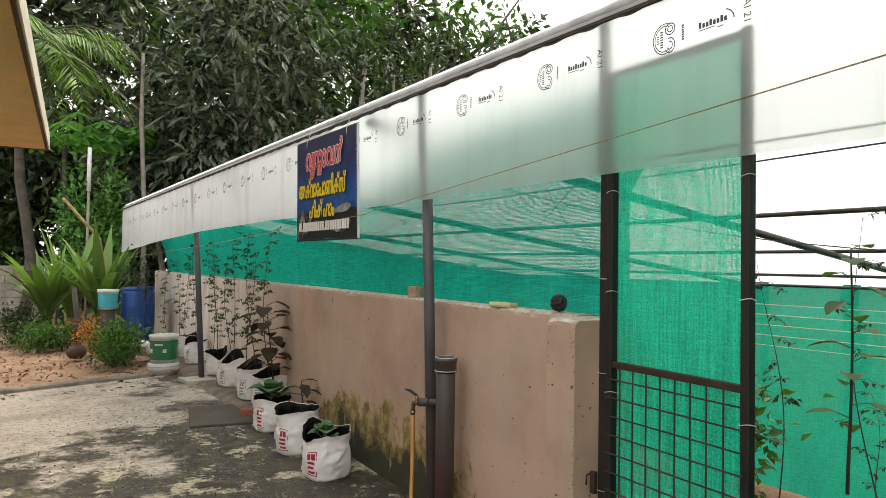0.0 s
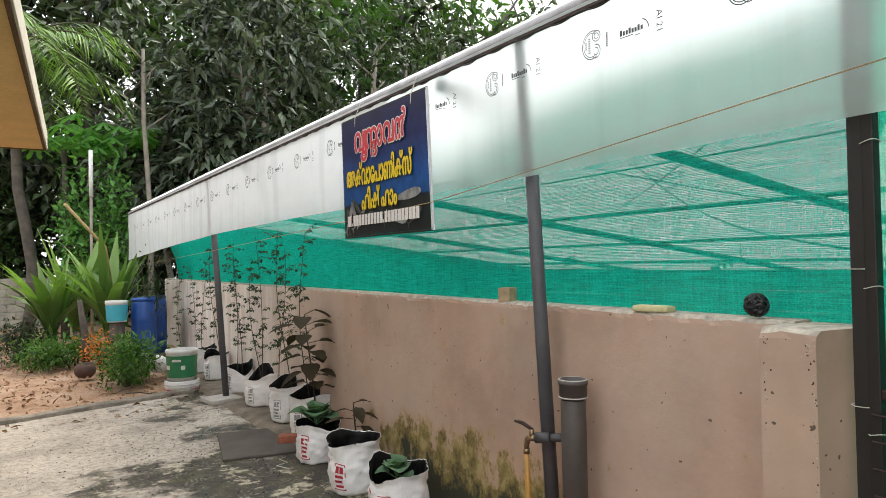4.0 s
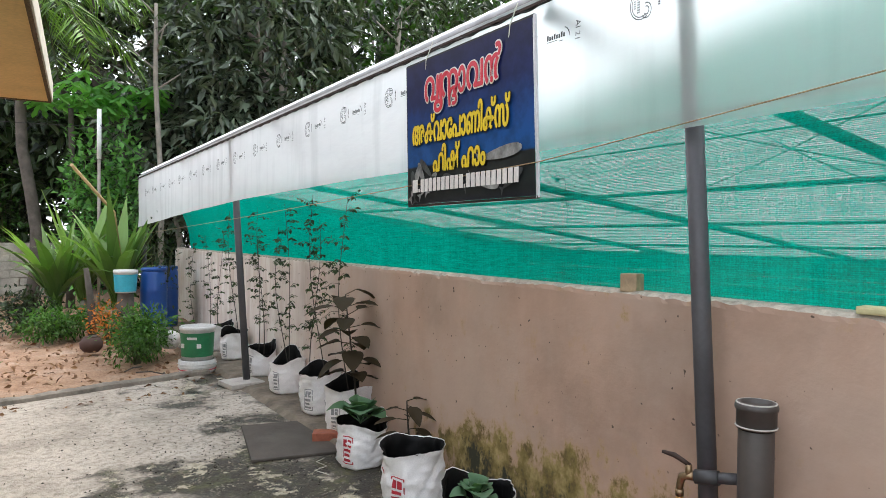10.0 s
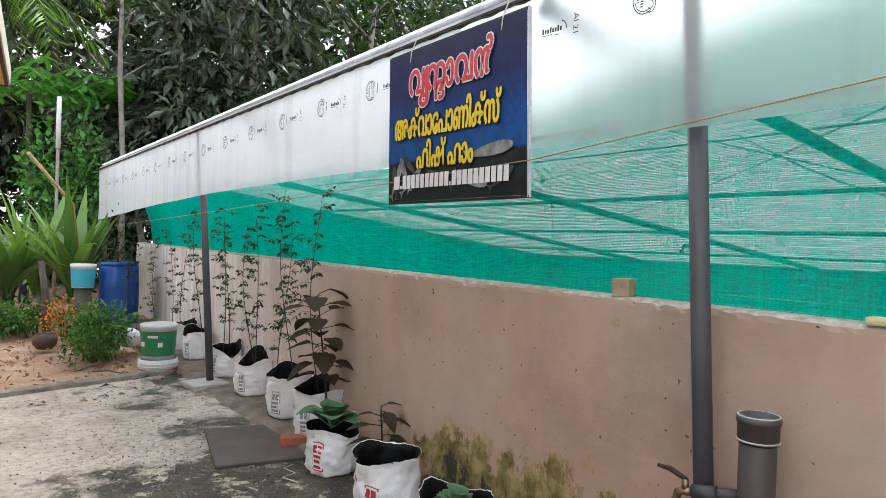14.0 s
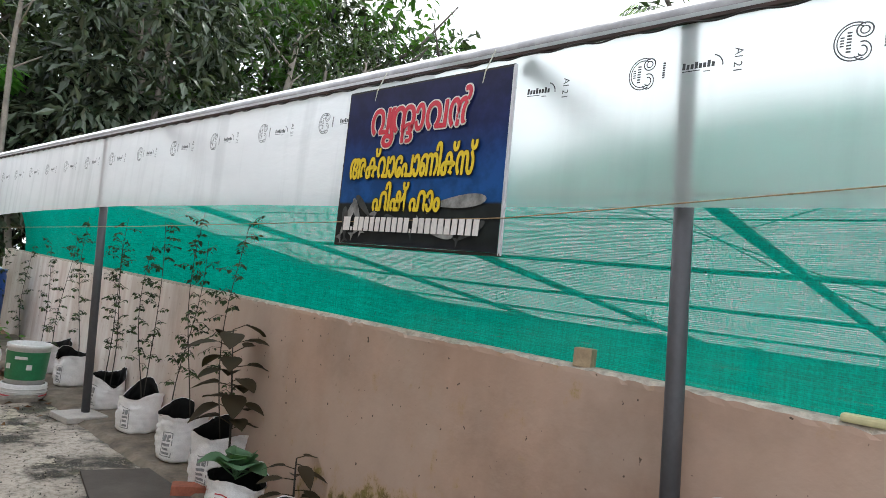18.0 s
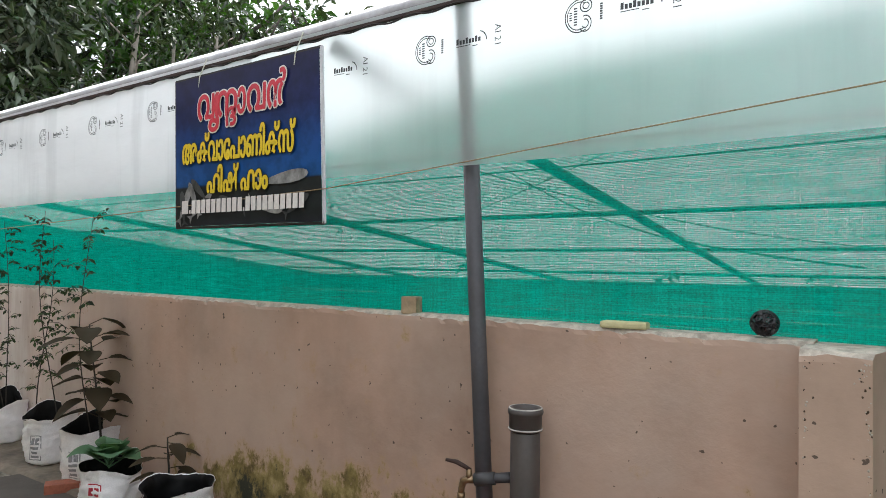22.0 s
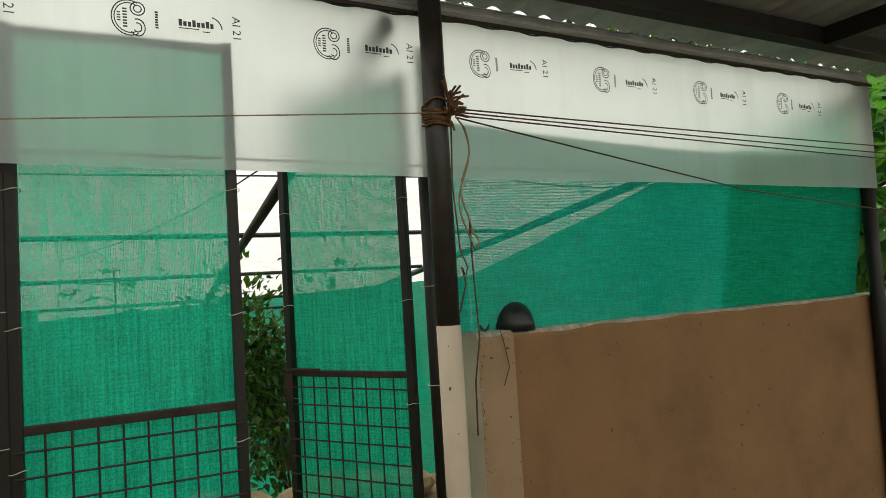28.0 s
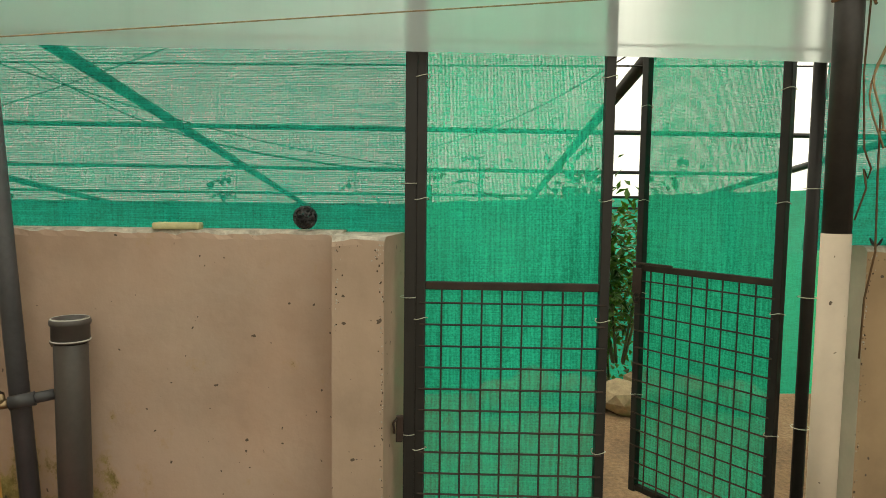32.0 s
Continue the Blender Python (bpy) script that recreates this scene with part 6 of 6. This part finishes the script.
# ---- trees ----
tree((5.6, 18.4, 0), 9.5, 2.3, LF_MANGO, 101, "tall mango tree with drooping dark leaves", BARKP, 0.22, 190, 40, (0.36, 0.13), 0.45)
tree((4.0, 19.6, 0), 5.6, 1.5, LF_GLINT, 102, "young tree with glossy leaves greyed by painted sky glints", BARKP, 0.3, 130, 26, (0.40, 0.14), 0.4)
tree((6.9, 18.0, 0), 5.2, 1.6, LF_GLINT, 103, "young tree with glossy leaves greyed by painted sky glints", BARKP, 0.3, 130, 26, (0.40, 0.14), 0.4)
for k, (x, y, h, r, m) in enumerate(((-4.5, 25, 13, 4.2, LF_SHADED), (-0.5, 27, 14, 4.5, LF_SHADED), (2.5, 24, 12, 3.8, LF_SHADED), (5.5, 29, 15, 5.0, LF_SHADED), (8.6, 23, 13, 4.0, LF_MID), (11.5, 25.5, 13.5, 4.4, LF_SHADED), (14.5, 22, 12, 4.2, LF_SHADED), (17.0, 25, 14, 4.6, LF_MID), (17.5, 19.5, 10.5, 3.6, LF_SHADED), (9.5, 31, 16, 5.5, LF_SHADED), (15.5, 30, 16, 5.5, LF_SHADED), (20.5, 22.5, 12, 4.0, LF_SHADED))):
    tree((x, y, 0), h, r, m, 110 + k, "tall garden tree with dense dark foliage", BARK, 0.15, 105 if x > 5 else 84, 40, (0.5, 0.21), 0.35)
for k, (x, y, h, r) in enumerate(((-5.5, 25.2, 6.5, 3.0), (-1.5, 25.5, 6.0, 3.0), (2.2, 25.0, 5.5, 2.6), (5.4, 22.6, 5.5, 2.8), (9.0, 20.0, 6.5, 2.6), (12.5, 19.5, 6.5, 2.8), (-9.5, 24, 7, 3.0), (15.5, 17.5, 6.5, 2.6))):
    tree((x, y, 0), h, r, LF_SHADED, 170 + k, "dense dark undergrowth tree behind the garden", BARK, -0.05, 95, 44, (0.4, 0.17), 0.5)
for k, (x, y, h, r, m) in enumerate(((20.5, 13.0, 12.9, 3.2, LF_SHADED), (21, 4.5, 13.7, 3.6, LF_SHADED), (20, -1.5, 13.4, 3.4, LF_MID), (21, -8, 13.8, 4.0, LF_SHADED), (20, 9.6, 12.9, 2.6, LF_MID), (22, 0.6, 14.2, 3.0, LF_SHADED), (11, -9, 9, 3.6, LF_MID), (7.2, -8.6, 4.9, 2.2, LF_LIGHT), (4.9, -6.6, 3.9, 1.7, LF_LIGHT))):
    tree((x, y, 0), h, r, m, 140 + k, "garden tree behind the polyhouse", BARK, 0.25, 140, 30, (0.34, 0.14), 0.5)


for k, (x, y, x2, y2, h, r) in enumerate(((3.05, 17.2, 2.9, 17.0, 6.2, 0.05), (5.2, 16.6, 5.6, 16.8, 6.5, 0.06), (7.6, 16.4, 8.3, 16.4, 7.0, 0.07), (10.2, 16.6, 10.6, 16.8, 7.2, 0.07), (9.0, 16.2, 9.1, 16.3, 6.6, 0.05))):
    t = thing("slim_tree", "slim pale trunk with a sparse crown", "tree", at=(x, y, ground_z(x)))
    b = bm_new()
    h0 = h - ground_z(x)
    tube(b, [(0, 0, -0.05), ((x2 - x) * 0.4 + 0.05, (y2 - y) * 0.4, h0 * 0.4), ((x2 - x) * 0.75 - 0.03, (y2 - y) * 0.75, h0 * 0.75), (x2 - x, y2 - y, h0)], 0, 9, radii=[r * 1.3, r * 1.1, r, r * 0.7])
    for q in range(5):
        a, zz = q * 2.4 + k, h0 * (0.72 + 0.06 * q)
        tube(b, [((x2 - x) * 0.8, (y2 - y) * 0.8, zz), ((x2 - x) * 0.8 + 0.6 * math.cos(a), (y2 - y) * 0.8 + 0.6 * math.sin(a), zz + 0.5)], 0, 6, radii=[r * 0.45, r * 0.2])
    part("trunk", b, BARKP, t)
    rng = np.random.default_rng(400 + k)
    nl = 420
    base = np.array([x2 - x, y2 - y, h0]) + rng.normal(size=(nl, 3)) * np.array([0.8, 0.8, 0.7])
    ax = rng.normal(size=(nl, 3))
    ax[:, 2] -= 0.5
    leaf_cloud("crown", base, ax, rng.uniform(0.15, 0.32, nl), rng.uniform(0.05, 0.1, nl), LF_SHADED, t, seed=410 + k)


def palm(at, h, seed, label, n=18, L=3.0):
    rnd = random.Random(seed)
    at, h = (at[0], at[1], ground_z(at[0])), h - ground_z(at[0])
    t = thing("coconut_palm", label, "palm tree", at=at)
    b = bm_new()
    tube(b, [(0.15 * math.sin(k), 0.1 * k / 8, -0.05 + (h + 0.05) * k / 8) for k in range(9)], 0, 10, radii=[0.13 - 0.006 * k for k in range(9)])
    part("trunk", b, BARK, t)
    base, ax, ln = [], [], []
    ribs = bm_new()
    for q in range(n):
        a, lift = q * 2.4, rnd.uniform(-0.2, 0.9)
        d = Vector((math.cos(a), math.sin(a), 0))
        prev = None
        pts = []
        for i in range(15):
            s = i / 14
            pts.append(Vector((0, 0.1, h)) + d * L * s * (1 - 0.18 * s * s) + Vector((0, 0, 1)) * L * (lift * s - (0.55 + 0.3 * lift) * s * s))
        tube(ribs, pts, 0, 5, radii=[0.03 * (1 - 0.06 * i) for i in range(15)])
        sd = d.cross(Vector((0, 0, 1)))
        for i in range(2, 15):
            for e in range(3):
                for sg in (-1, 1):
                    p = pts[i].lerp(pts[min(14, i + 1)], e / 3)
                    base.append(list(p))
                    v = sd * sg * 0.8 + d * 0.55 - Vector((0, 0, rnd.uniform(0.35, 1.0)))
                    ax.append(list(v))
                    ln.append(L * 0.34 * math.sin(math.pi * min(1, 0.15 + 0.8 * i / 14)) * rnd.uniform(0.8, 1.1))
    part("ribs", ribs, STEMG, t)
    ln = np.array(ln)
    leaf_cloud("fronds", base, ax, ln, np.full(len(ln), 0.04), LF_PALM, t, 0.1, seed)
    return t


palm((0.72, 17.9, 0), 6.4, 201, "coconut palm with hanging fronds", 16, 2.6)
palm((24, 14.5, 0), 13.0, 202, "coconut palm behind the polyhouse", 16, 3.2)
palm((25, 2.5, 0), 12.6, 203, "coconut palm behind the polyhouse", 18, 3.2)
palm((24, 6.6, 0), 12.0, 204, "coconut palm behind the polyhouse", 16, 3.0)

# ---- plants inside the polyhouse ----
for k, (x, y, h) in enumerate(((2.95, 5.0, 1.8), (2.95, 4.05, 1.55), (2.9, 3.05, 1.5), (3.0, 5.4, 1.6), (2.9, 0.25, 1.55), (2.85, -0.1, 1.5), (4.2, 2.2, 1.75), (4.3, 1.9, 1.7), (4.0, 2.6, 1.5), (6.2, 3.0, 1.0), (6.5, 4.2, 1.1))):
    climber((x, y, 0), h, 300 + k, "thin green seedling inside the polyhouse", 60, (0, 0.1), 0.14)
bush("bed_bush", (4.6, 0.95, 0.22), (0.4, 0.5, 1.0), LF_MID, 321, "leafy green bed plant in the polyhouse", 1600, (0.085, 0.04))
bush("bed_bush", (5.6, 0.7, 0.1), (0.5, 0.6, 1.15), LF_MID, 322, "leafy green bed plant in the polyhouse", 1500, (0.09, 0.045))
bush("bed_bush", (4.3, 3.2, 0.0), (0.6, 0.6, 0.6), LF_MID, 323, "leafy green bed plant in the polyhouse", 900, (0.09, 0.05))
bush("bed_bush", (5.4, 4.2, 0.0), (0.7, 0.7, 0.7), LF_LIGHT, 324, "leafy green bed plant in the polyhouse", 900, (0.1, 0.06))
tall_plant((3.6, 2.05, 0.4), 1.15, 14, 0.14, 0.1, LF_MID, 330, "broad-leaved bean plant inside the polyhouse", "bean_vine")
for k in range(7):
    b = bm_new()
    r = bmesh.ops.create_icosphere(b, subdivisions=2, radius=0.16)
    for v in b.verts:
        v.co = Vector((v.co.x * 1.3, v.co.y, v.co.z * 0.7)) + v.co * 0.25 * noise.noise(v.co * 6 + Vector((k, 0, 0)))
        v.co += Vector((4.25 + 0.12 * (k % 3), 0.75 + 0.26 * k - 0.5, 0.08))
    tagged(obj("bed_stone", b, BLOCKM), "rough stone edging a plant bed", "stone", "bed edging stones")
b = bm_new()
box(b, 2.62, 2.625, 2.31, 2.365, 1.33, 1.40, 0.001)
tagged(obj("sticky_trap", b, PALEYEL), "yellow insect trap card inside the gate", "trap")
hl = thing("hanging_leaf", "single large leaf hanging on a wire", "leaf", at=(2.58, 0.0, 1.66))
b = bm_new()
tube(b, [(0, 0, 0.5), (0, 0, 0.0)], 0.0015, 4)
part("thread", b, STEMD, hl)
b = bm_new()
big_leaf(b, Vector((0, 0, 0)), Vector((0.05, 0.25, -1)), 0.15, 0.09, 3, 0.1)
part("blade", b, LF_SHADED, hl)
